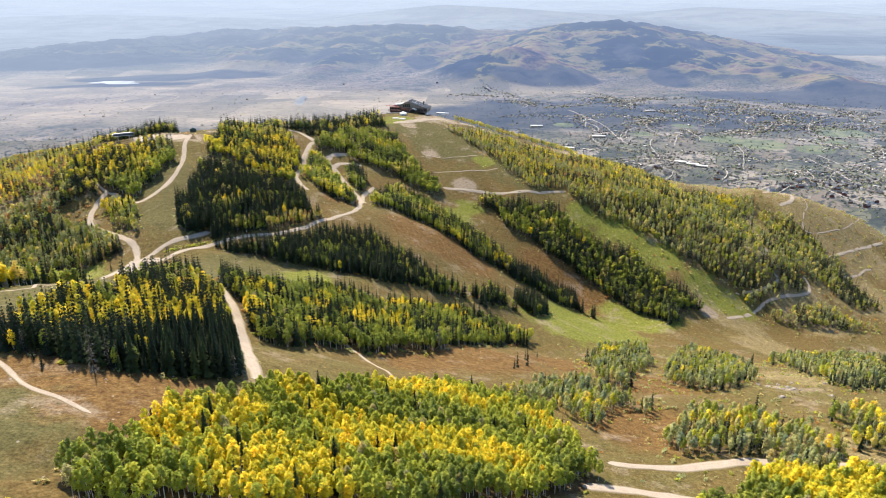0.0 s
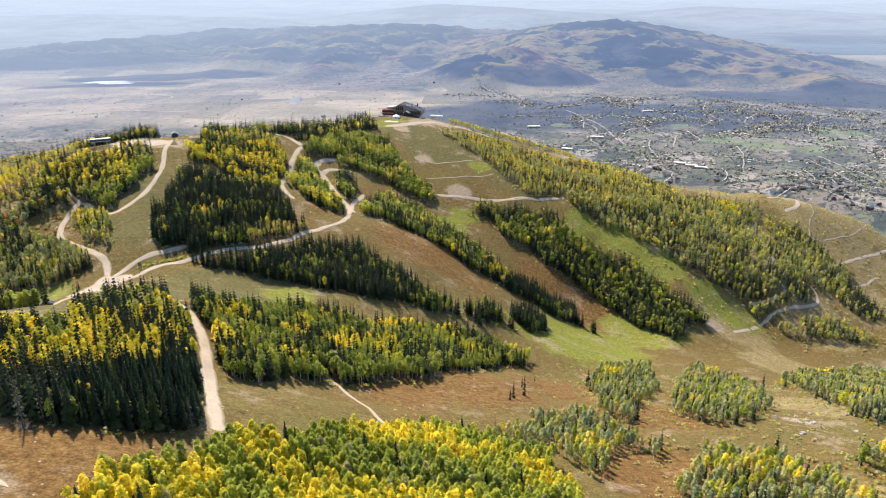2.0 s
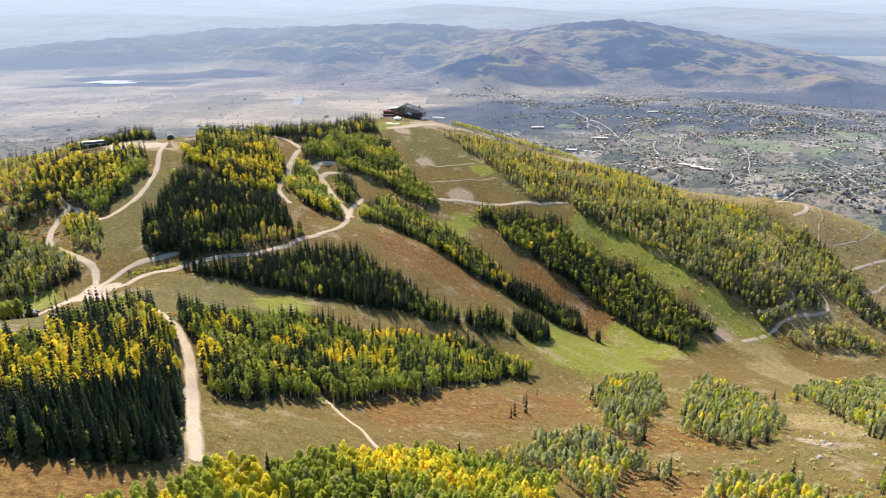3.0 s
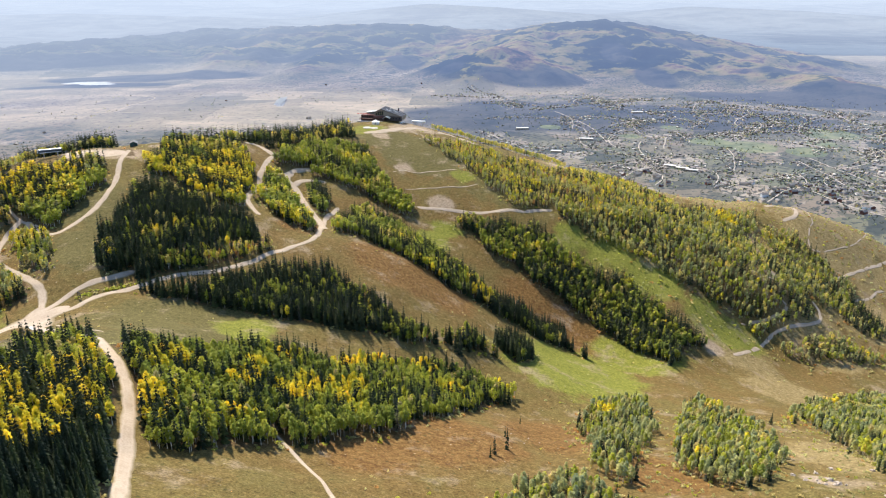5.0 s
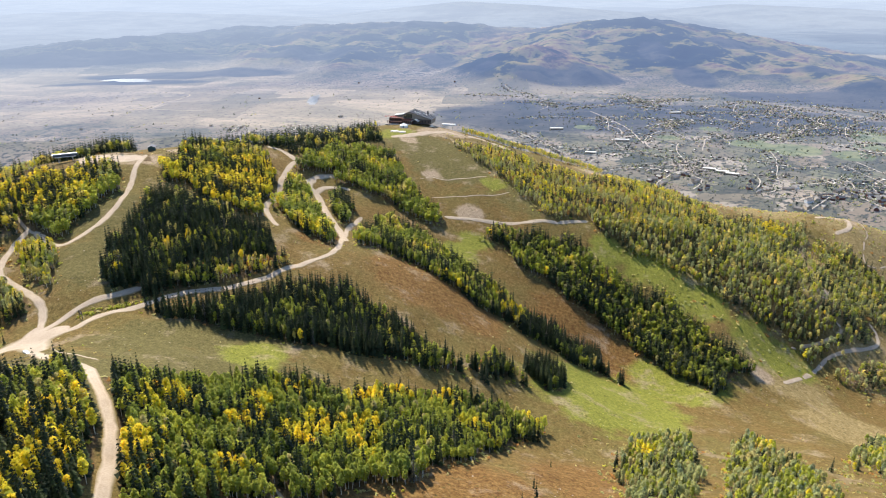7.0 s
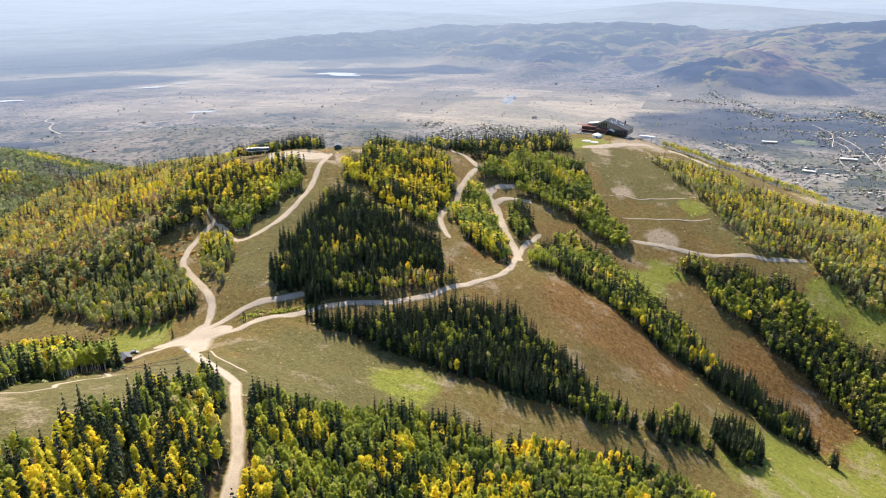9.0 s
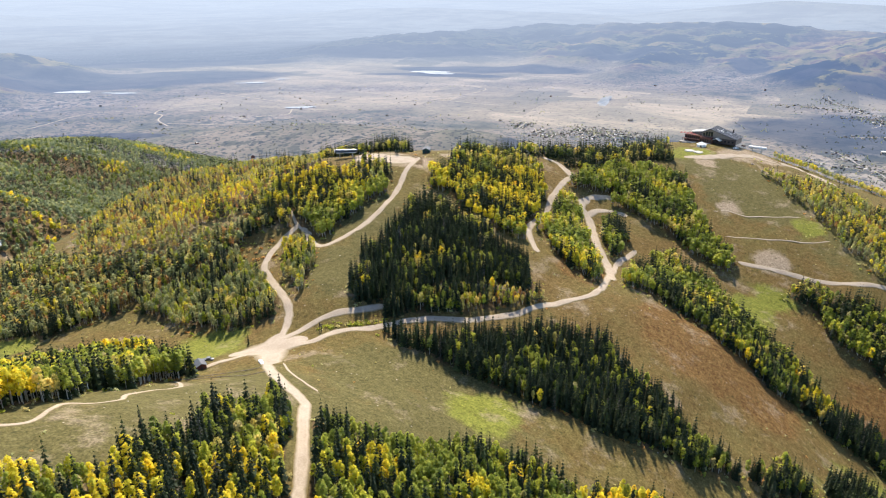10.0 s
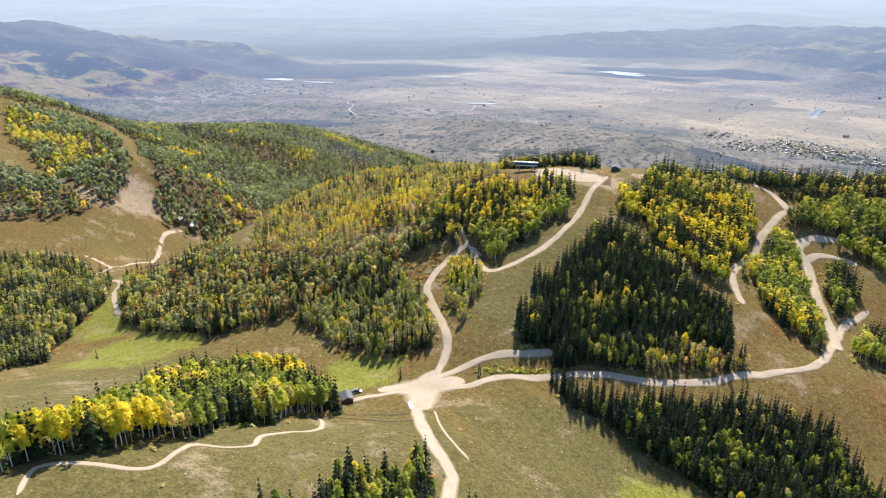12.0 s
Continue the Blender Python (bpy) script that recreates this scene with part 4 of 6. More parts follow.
# ---- roads ----
def curve_through(points, spacing):
    """Evenly spaced points on a smooth line through the waypoints."""
    p = np.array(points, float)
    p = np.r_[[2 * p[0] - p[1]], p, [2 * p[-1] - p[-2]]]
    out = []
    for i in range(1, len(p) - 2):
        n = max(2, int(np.linalg.norm(p[i + 1] - p[i]) / spacing))
        for t in np.arange(n) / n:
            a, b, c, d = p[i - 1:i + 3]
            out.append(0.5 * (2 * b + (c - a) * t + (2 * a - 5 * b + 4 * c - d) * t * t + (3 * b - a - 3 * c + d) * t ** 3))
    return np.array(out + [p[-2]])


def road(name, width, points, number):
    line = curve_through(points, 2.2)
    along = np.gradient(line, axis=0)
    along /= np.linalg.norm(along, axis=1)[:, None] + 1e-9
    side = np.c_[along[:, 1], -along[:, 0]]
    across = np.array([-0.62, -0.5, -0.36, -0.2, 0.0, 0.2, 0.36, 0.5, 0.62])
    lift = np.array([-0.35, 0.16, 0.3, 0.34, 0.38, 0.34, 0.3, 0.16, -0.35]) * (0.8 if width > 3.5 else 0.5)
    rng = np.random.RandomState(number)
    wob = np.convolve(rng.normal(0, 1, len(line) + 8), np.ones(5) / 5, "same")[4:4 + len(line)]
    w = width * (1 + 0.2 * wob)
    run = np.r_[0, np.cumsum(np.linalg.norm(np.diff(line, axis=0), axis=1))]
    ends = np.minimum(run, run[-1] - run) / (0.6 * width)
    w = w * np.sqrt(np.clip(1 - (1 - np.clip(ends, 0.02, 1)) ** 2, 0, 1))
    x = line[:, :1] + side[:, :1] * across * w[:, None]
    y = line[:, 1:] + side[:, 1:] * across * w[:, None]
    z = height(x, y) + lift
    n, k = x.shape
    a = (np.arange(n - 1)[:, None] * k + np.arange(k - 1)[None]).ravel()
    quads = np.c_[a, a + 1, a + k + 1, a + k]
    me = mesh_from("road", np.stack([x, y, z], -1).reshape(-1, 3), [], quads, [], np.zeros(len(quads)), [GRAVEL])
    floats(me, "verge", np.tile(np.abs(across) * 1.6, n))
    floats(me, "rut", np.tile(np.array([0, 0, 1, 0, 0.3, 0, 1, 0, 0.0]), n) if width > 3.5 else np.zeros(n * k))
    me.polygons.foreach_set("use_smooth", np.ones(len(me.polygons), bool))
    ob = new("road" if width > 3.5 else "trail", me)
    return tagged(ob, "pale gravel service road across the mountainside" if width > 3.5 else "narrow bare earth trail in the meadow grass", "road" if width > 3.5 else "trail", kind="structure")


for number, (name, width, points) in enumerate(ROADS):
    road(name, width, points, number)


# ---- trees ----
def leaf_sprays(rng, centres, size, out, loose=0.42):
    """Irregular leaf sprays, one small uneven triangle each, spread to the light."""
    n = len(centres)
    face = out * (0.97 - loose) + np.array([0, 0, 0.5]) + rng.normal(0, loose, (n, 3))
    d = np.cross(face, rng.normal(0, 1, (n, 3)))
    d /= np.linalg.norm(d, axis=1)[:, None]
    e = np.cross(face, d)
    e /= np.linalg.norm(e, axis=1)[:, None]
    s = size * rng.uniform(0.65, 1.3, (n, 1))
    v = np.stack([centres + d * s * 0.62, centres - d * s * rng.uniform(0.2, 0.5, (n, 1)) + e * s * rng.uniform(0.4, 0.62, (n, 1)), centres - d * s * rng.uniform(0.2, 0.5, (n, 1)) - e * s * rng.uniform(0.4, 0.62, (n, 1))], 1)
    return v.reshape(-1, 3), np.arange(3 * n).reshape(-1, 3)


def stem(points, radii, sides):
    """A tapered round stem through points."""
    v, q = [], []
    for k, (p, r) in enumerate(zip(points, radii)):
        for i in range(sides):
            a = 6.2832 * i / sides
            v.append((p[0] + r * math.cos(a), p[1] + r * math.sin(a), p[2]))
            if k:
                j = (i + 1) % sides
                q.append(((k - 1) * sides + i, (k - 1) * sides + j, k * sides + j, k * sides + i))
    return np.array(v), np.array(q)


def aspen_shape(seed, leaves, size, sides=5, limbs=4, loose=0.42):
    """Trunk and crown of an aspen one unit of 15 m tall: points and quads of each."""
    rng = np.random.RandomState(seed)
    tall, bare = 15.0, rng.uniform(0.30, 0.46)
    lean = rng.normal(0, 0.35, 2)
    rings = 4 if sides > 3 else 2
    zs = np.linspace(-0.6, tall * 0.86, rings)
    tv, tq = stem([(lean[0] * (z / tall) ** 2, lean[1] * (z / tall) ** 2, z) for z in zs], np.linspace(0.2, 0.05, rings), sides)
    for k in range(limbs):
        a, z = rng.uniform(0, 6.283), tall * rng.uniform(bare, 0.75)
        v, q = stem([(0, 0, z), (1.1 * math.cos(a), 1.1 * math.sin(a), z + 0.9), (1.7 * math.cos(a), 1.7 * math.sin(a), z + 2.2)], (0.07, 0.05, 0.02), 3)
        tq = np.r_[tq, q + len(tv)]
        tv = np.r_[tv, v]
    # an egg-shaped crown, pointed above, broken by lobes
    low, high = tall * bare, tall * 0.98
    m = int(leaves * 0.58)
    h = rng.uniform(0, 1, m) ** 0.85
    a = rng.uniform(0, 6.283, m)
    r = 1.75 * np.sin(math.pi * (0.10 + 0.86 * h ** 0.8)) ** 0.75 * rng.uniform(0.72, 1.05, m)
    c = [np.c_[r * np.cos(a), r * np.sin(a), low + (high - low) * h]]
    outs = [np.c_[np.cos(a), np.sin(a), 0.2 + 0.9 * h]]
    lobes = rng.randint(6, 10)
    for k in range(lobes):
        h = (k + 0.3) / lobes
        w = math.sin(math.pi * min(0.93, 0.14 + 0.80 * h)) ** 0.7
        a = k * 2.4 + rng.uniform(-0.6, 0.6)
        m = max(2, int(leaves * 0.42 / lobes))
        d = rng.normal(0, 1, (m, 3))
        d /= np.linalg.norm(d, axis=1)[:, None]
        outs.append(d.copy())
        o = np.array([w * 1.2 * math.cos(a), w * 1.2 * math.sin(a), low + (high - low) * h * 0.93])
        c.append(o + d * rng.uniform(0.5, 1.05, (m, 1)) * np.array([0.95, 0.95, 1.25]) * (0.4 + 0.55 * w))
    cv, cf = leaf_sprays(rng, np.concatenate(c), size, np.concatenate(outs), loose)
    return tv, tq, cv, cf


def fir_shape(seed, whorls, boughs, sides=5):
    """Trunk and crown of a narrow fir 16 m tall, its boughs drooping in whorls."""
    rng = np.random.RandomState(seed)
    tall, wide = 16.0, rng.uniform(1.75, 2.4)
    tv, tq = stem([(0, 0, -0.6), (0, 0, tall * 0.5), (0, 0, tall * 0.98)], (0.24, 0.13, 0.02), sides) if sides > 3 else stem([(0, 0, -0.6), (0, 0, tall * 0.9)], (0.24, 0.04), 3)
    v, q = [], []
    for k in range(whorls):
        h = 0.05 + 0.93 * (k / (whorls - 1)) ** 0.95
        r0 = wide * (1 - h) ** 0.82 * rng.uniform(0.85, 1.08) + 0.1
        turn = rng.uniform(0, 6.283)
        for i in range(boughs):
            a = turn + 6.2832 * (i + rng.uniform(-0.25, 0.25)) / boughs
            r = r0 * rng.uniform(0.68, 1.2)
            z = tall * h + rng.uniform(-1.0, 0.9) * (1.15 - h)
            u, w = np.array([math.cos(a), math.sin(a), 0]), np.array([-math.sin(a), math.cos(a), 0])
            half = r * rng.uniform(0.36, 0.5) * (7.0 / boughs) + 0.05
            rise = 0.42 * r + 0.3
            n = len(v)
            tip, sag = u * r, (0, 0, z - rng.uniform(0.1, 0.3) * r)
            v += [u * 0.02 + (0, 0, z + rise), tip * rng.uniform(0.75, 1.0) + w * half + sag, tip * rng.uniform(0.75, 1.0) - w * half + sag]
            q.append((n, n + 1, n + 2))
    return tv, tq, np.array(v), np.array(q)


ASPEN_NEAR = [aspen_shape(s, 620, 0.64) for s in range(5)]
ASPEN_CLOSE = [aspen_shape(10 + s, 130, 1.2, 3, 0, 0.34) for s in range(6)]
ASPEN_MID = [aspen_shape(20 + s, 64, 1.62, 3, 0, 0.3) for s in range(7)]
ASPEN_FAR = [aspen_shape(40 + s, 32, 2.1, 3, 0, 0.28) for s in range(6)]
ASPEN_DIM = [aspen_shape(60 + s, 9, 3.8, 3, 0, 0.24) for s in range(5)]
FIR_NEAR = [fir_shape(s, 20, 9) for s in range(5)]
FIR_MID = [fir_shape(20 + s, 10, 6, 3) for s in range(6)]
FIR_DIM = [fir_shape(60 + s, 4, 4, 3) for s in range(4)]
FIR_FAR = [fir_shape(40 + s, 8, 4, 3) for s in range(5)]

# groves whose leaves have all turned: x, y, radius
GROVES = [(-51, 294, 12), (-36, 307, 9), (-55, 249, 13), (-67, 234, 9), (-84, 234, 8), (-111, 234, 7), (-12, 319, 9), (-85, 252, 5), (-43, 262, 8), (-119, 224, 4), (-120, 183, 24), (-155, 112, 24), (-127, 150, 16), (-58, 45, 18), (-39, 77, 15), (-74, 70, 9), (-6, 168, 13), (-10, 463, 13), (30, 470, 12), (119, 475, 10), (-113, 475, 14), (315, 718, 16), (-269, 279, 14), (-218, 175, 20), (-300, 470, 40), (-370, 440, 40)]


def spacing(name, con):
    """Mean distance between the stems of a wood."""
    for start, gap in (("far_hill", 6.6), ("far", 6.4), ("near", 2.4), ("east", 3.7), ("west_flank_high", 3.9), ("west", 2.8), ("clump", 3.2), ("crest", 2.7)):
        if name.startswith(start):
            return gap
    return 2.55 if con < 0.6 else 2.4


def scatter():
    """All trees of the woods: kind, tint, place, height factor."""
    rng = np.random.RandomState(7)
    trees = []
    for number, (name, con, yel, poly) in enumerate(WOODS):
        p = np.array(poly, float)
        far = name.startswith("far")
        gap = spacing(name, con)
        (x0, y0), (x1, y1) = p.min(0), p.max(0)
        x, y = np.meshgrid(np.arange(x0, x1, gap), np.arange(y0, y1, gap * 0.87))
        x[1::2] += gap / 2
        x, y = (x + rng.uniform(-0.42, 0.42, x.shape) * gap).ravel(), (y + rng.uniform(-0.42, 0.42, y.shape) * gap).ravel()
        keep = inside(x + 2.5 * np.sin(y * 0.21), y + 2.5 * np.sin(x * 0.19), poly)
        x, y = x[keep], y[keep]
        if not len(x):
            continue
        keep = np.ones(len(x), bool)
        for w, line in ROAD_LINES:
            d = np.hypot(x[:, None] - line[:, 0], y[:, None] - line[:, 1]).min(1)
            keep &= d > w * 0.5 + 1.6
        for cx, cy, r in CLEAR:
            keep &= np.hypot(x - cx, y - cy) > r
        x, y = x[keep], y[keep]
        if not len(x):
            continue
        stand = waves(x, y, 190 if far else 55, 31, 3) + rng.normal(0, 0.5 if far else 0.8, len(x))
        fir = stand < np.quantile(stand, con) if con > 0 else np.zeros(len(x), bool)
        clone = waves(x, y, 210 if far else 52, 17, 2) + rng.normal(0, 0.12, len(x))
        level = np.argsort(np.argsort(clone)) / max(1, len(x) - 1)
        gold = np.zeros(len(x), bool)
        for cx, cy, r in GROVES:
            gold |= np.hypot(x - cx, y - cy) < r * rng.uniform(0.75, 1.15, len(x))
        roll = rng.uniform(0, 1, len(x))
        z = height(x, y)
        for i in range(len(x)):
            if fir[i]:
                tint = "snag" if roll[i] < 0.025 else "needle_b" if roll[i] < 0.35 else "needle"
                size = rng.uniform(0.5, 1.0) if rng.uniform() < 0.35 else rng.uniform(0.9, 1.3)
            else:
                turned = level[i] > 1 - yel or (gold[i] and roll[i] < 0.93)
                if turned:
                    tint = "gold" if roll[i] < 0.03 else "yellow" if roll[i] < 0.86 else "lime"
                    if not gold[i] and name not in BRIGHT_WOODS:
                        tint = "yellow" if roll[i] < 0.22 else "pale" if roll[i] < 0.62 else "lime"
                    if name == "west_flank_high" and roll[i] > 0.55:
                        tint = "pale" if roll[i] > 0.75 else "lime"
                    if name.startswith("east_crest") and not gold[i]:
                        tint = "yellow" if roll[i] < 0.2 else "pale" if roll[i] < 0.7 else "lime"
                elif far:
                    tint = "sage" if roll[i] < 0.25 else "haze_green" if roll[i] < 0.85 else "deep"
                elif name.startswith("clump"):
                    tint = "sage" if roll[i] < 0.5 else "haze_green" if roll[i] < 0.6 else "olive" if roll[i] < 0.74 else "lime" if roll[i] < 0.88 else "green"
                elif name.startswith(("east", "west")):
                    tint = "sage" if roll[i] < 0.46 else "olive" if roll[i] < 0.56 else "lime" if roll[i] < 0.74 else "pale" if roll[i] < 0.9 else "green"
                else:
                    turn = level[i] / max(0.01, 1 - yel) + (roll[i] - 0.5) * 0.36
                    ripe = 0.3 if name.startswith("near") else 0.74
                    tint = "olive" if roll[i] < 0.04 else "deep" if turn < (0.02 if name.startswith("near") else 0.08) else "green" if turn < ripe else "lime"
                if name in RED_WOODS and roll[i] > (0.95 if name == "east_crest" else 0.88):
                    tint = "rust"
                size = rng.uniform(0.72, 1.15)
            for start, of_fir, of_aspen in GROWTH:
                if name.startswith(start):
                    size *= of_fir if fir[i] else of_aspen
                    break
            trees.append((fir[i], tint, x[i], y[i], z[i], size, far))
    for x, y, size in SINGLES:
        trees.append((True, "needle", x, y, on_land(x, y), size, False))
    trees.append((True, "snag", -125, 89, on_land(-125, 89), 1.15, False))
    return trees


def on_land(x, y):
    return float(height(np.array([x]), np.array([y]))[0])


# firs that stand alone on the meadows: x, y, size
SINGLES = [(20, 218, 0.62), (26, 226, 0.75), (18, 213, 0.4), (71, 293, 0.45), (81, 272, 0.55), (89, 269, 0.8), (186, 313, 0.6), (117, 261, 0.7), (198, 484, 0.5), (-314, 232, 0.6), (-328, 236, 0.4), (-409, 248, 0.45), (-567, 349, 0.5), (-282, 249, 0.75), (-302, 230, 0.35), (-146, 93, 0.35), (-141, 89, 0.4), (27, 244, 0.4), (-19, 260, 0.5), (7, 362, 0.8), (10, 360, 0.9)]
SINGLES += [(16, 368, 0.7), (4, 370, 0.7), (-290, 274, 0.6), (-272, 275, 0.6), (-230, 307, 0.4), (39, 284, 0.3), (-233, 270, 0.9), (-235, 266, 0.8), (-384, 440, 0.5), (-387, 459, 0.5), (-394, 455, 0.4), (-409, 430, 0.5), (-397, 433, 0.5), (-279, 544, 0.9)]
# growth of each wood: start of its name, factor of its firs and of its aspens
GROWTH = [("near", 0.62, 0.6), ("east_crest", 0.68, 0.48), ("east", 0.7, 0.54), ("west_flank_high", 0.66, 0.4), ("west", 0.72, 0.54), ("hill_foot", 0.6, 0.45), ("far", 0.95, 0.72), ("clump", 0.55, 0.54), ("aspen_belt", 0.85, 0.82), ("", 0.77, 0.6)]
BRIGHT_WOODS = ("yellow_band", "road_forest_gold", "near_aspens", "near_aspens_b", "near_aspens_c", "near_aspens_d", "front_forest")
RED_WOODS = ("west_flank_low", "west_flank_high", "hill_foot", "east_crest")
ROAD_LINES = [(w, curve_through(p, 3.0)) for n, w, p in ROADS]
CLEAR = [(-5, 755, 20), (20, 766, 16), (40, 768, 10), (-68, 800, 42), (-310, 520, 14), (-285, 527, 18), (-262, 528, 18), (-302, 503, 15), (-314, 508, 12), (-232, 278, 7), (-265, 567, 8), (-148, 726, 8)]
TREES = scatter()
TINTS = list(LEAF) + list(NEEDLE)
HEART = (-55.0, 105.0)


def tree_thing(fir, tint, shape, number):
    tv, tq, cv, cq = shape
    ob = new("fir_tree" if fir else "aspen_tree")
    look_of = {"green": "green", "lime": "yellow-green", "yellow": "bright yellow", "gold": "golden orange", "olive": "thin olive-brown", "sage": "pale grey-green", "pale": "straw-yellow", "deep": "deep green", "haze_green": "blue-green", "rust": "rust-red", "needle": "dark green", "needle_b": "olive-green", "snag": "dead grey"}[tint]
    tagged(ob, ("narrow fir tree with %s drooping boughs on the slope" if fir else "tall aspen with %s leaves and a white trunk") % look_of, "tree", "firs of the mountain woods" if fir else "aspens of the mountain woods")
    for name, v, q, mat in (("trunk", tv, tq, FIR_BARK if fir else ASPEN_BARK), ("crown", cv, cq, (NEEDLE if fir else LEAF)[tint])):
        child = new(name, mesh_from(name, v, q if len(q[0]) == 3 else [], q if len(q[0]) == 4 else [], np.zeros(len(q)), np.zeros(len(q)), [mat]))
        child.parent = ob
    return ob


def plant():
    rng = np.random.RandomState(3)
    order = sorted(range(len(TREES)), key=lambda i: math.hypot(TREES[i][2] - HEART[0], TREES[i][3] - HEART[1]))
    count, made, rest = {True: 0, False: 0}, {}, []
    for i in order:
        fir, tint, x, y, z, size, far = TREES[i]
        fir = bool(fir)
        if count[fir] >= 300 or far:
            rest.append(TREES[i])
            continue
        count[fir] += 1
        k = (fir, tint, rng.randint(0, 5))
        m = pose(x, y, z, 0, 0, rng.uniform(0, 360)) @ Matrix.Diagonal((size * rng.uniform(0.95, 1.2) * (1.0 if fir else 1.12), size * rng.uniform(0.95, 1.2) * (1.0 if fir else 1.12), size, 1))
        if k not in made:
            made[k] = tree_thing(fir, tint, (FIR_NEAR if fir else ASPEN_NEAR)[k[2]], i)
            made[k].matrix_basis = m
        else:
            ob = copy_thing(made[k], Matrix.Identity(4))
            ob.matrix_basis = m
    # the rest of the woods, joined stand by stand
    stands = {}
    for t in rest:
        d = math.hypot(t[2] + 15, t[3] - 60)
        stands.setdefault((t[6], bool(t[0]), 0 if d < 250 and not t[0] and not t[6] else 1 if d < 430 and not t[6] else 2), []).append(t)
    for (far, fir, level), some in stands.items():
        shapes = ((FIR_MID, FIR_MID, FIR_FAR, FIR_DIM) if fir else (ASPEN_CLOSE, ASPEN_MID, ASPEN_FAR, ASPEN_DIM))[3 if far else level]
        vs, ts, qs, ms, own, base = [], [], [], [], [], 0
        for _, tint, x, y, z, size, _ in some:
            tv, tq, cv, ct = shapes[rng.randint(0, len(shapes))]
            a = rng.uniform(0, 6.283)
            wide = size * rng.uniform(0.9, 1.2) * (1.05 if fir else 1.1 if level < 2 else 1.2)
            c, s = math.cos(a) * wide, math.sin(a) * wide
            bare = far or (level == 2 and fir)
            v = cv if bare else np.r_[cv, tv]
            vs.append(np.c_[v[:, 0] * c - v[:, 1] * s + x, v[:, 0] * s + v[:, 1] * c + y, v[:, 2] * size + z])
            ts.append(ct + base)
            qs.append(tq[:0] if bare else tq + len(cv) + base)
            ms.append(np.full(len(ct), 1 + TINTS.index(tint)))
            own.append(np.full(len(v), rng.uniform()))
            base += len(v)
        quads = np.concatenate(qs)
        me = mesh_from("woods", np.concatenate(vs), np.concatenate(ts), quads, np.concatenate(ms), np.zeros(len(quads)), [FIR_BARK if fir else ASPEN_BARK] + [(LEAF | NEEDLE)[t] for t in TINTS])
        floats(me, "own", np.concatenate(own))
        tagged(new("fir_woods" if fir else "aspen_woods", me), "dark green firs standing close on the slopes" if fir else "aspen woods turning from green to yellow", "woods", kind="stuff")


plant()


# ---- undergrowth ----
def shrub_shape(seed, leaves, wide, tall):
    rng = np.random.RandomState(seed)
    d = rng.normal(0, 1, (leaves, 3))
    d /= np.linalg.norm(d, axis=1)[:, None]
    d[:, 2] = np.abs(d[:, 2])
    return leaf_sprays(rng, d * np.array([wide, wide, tall]) * rng.uniform(0.5, 1.0, (leaves, 1)), 0.75 * wide, d)


SHRUBS = [shrub_shape(70 + s, 10, 0.95, 1.0) for s in range(6)]
VALLEY_CLUMPS = [shrub_shape(80 + s, 6, 4.2, 6.5) for s in range(5)]


def join_clumps(name, rows, shapes, tints, label, category):
    """rows: place, size and tint number of every clump."""
    rng = np.random.RandomState(len(rows))
    vs, qs, ms, base = [], [], [], 0
    for x, y, z, size, tint in rows:
        v, q = shapes[rng.randint(0, len(shapes))]
        a = rng.uniform(0, 6.283)
        c, s = math.cos(a) * size, math.sin(a) * size
        vs.append(np.c_[v[:, 0] * c - v[:, 1] * s + x, v[:, 0] * s + v[:, 1] * c + y, v[:, 2] * size + z])
        qs.append(q + base)
        ms.append(np.full(len(q), tint))
        base += len(v)
    me = mesh_from(name, np.concatenate(vs), np.concatenate(qs), [], np.concatenate(ms), [], tints)
    return tagged(new(name, me), label, category, kind="stuff")


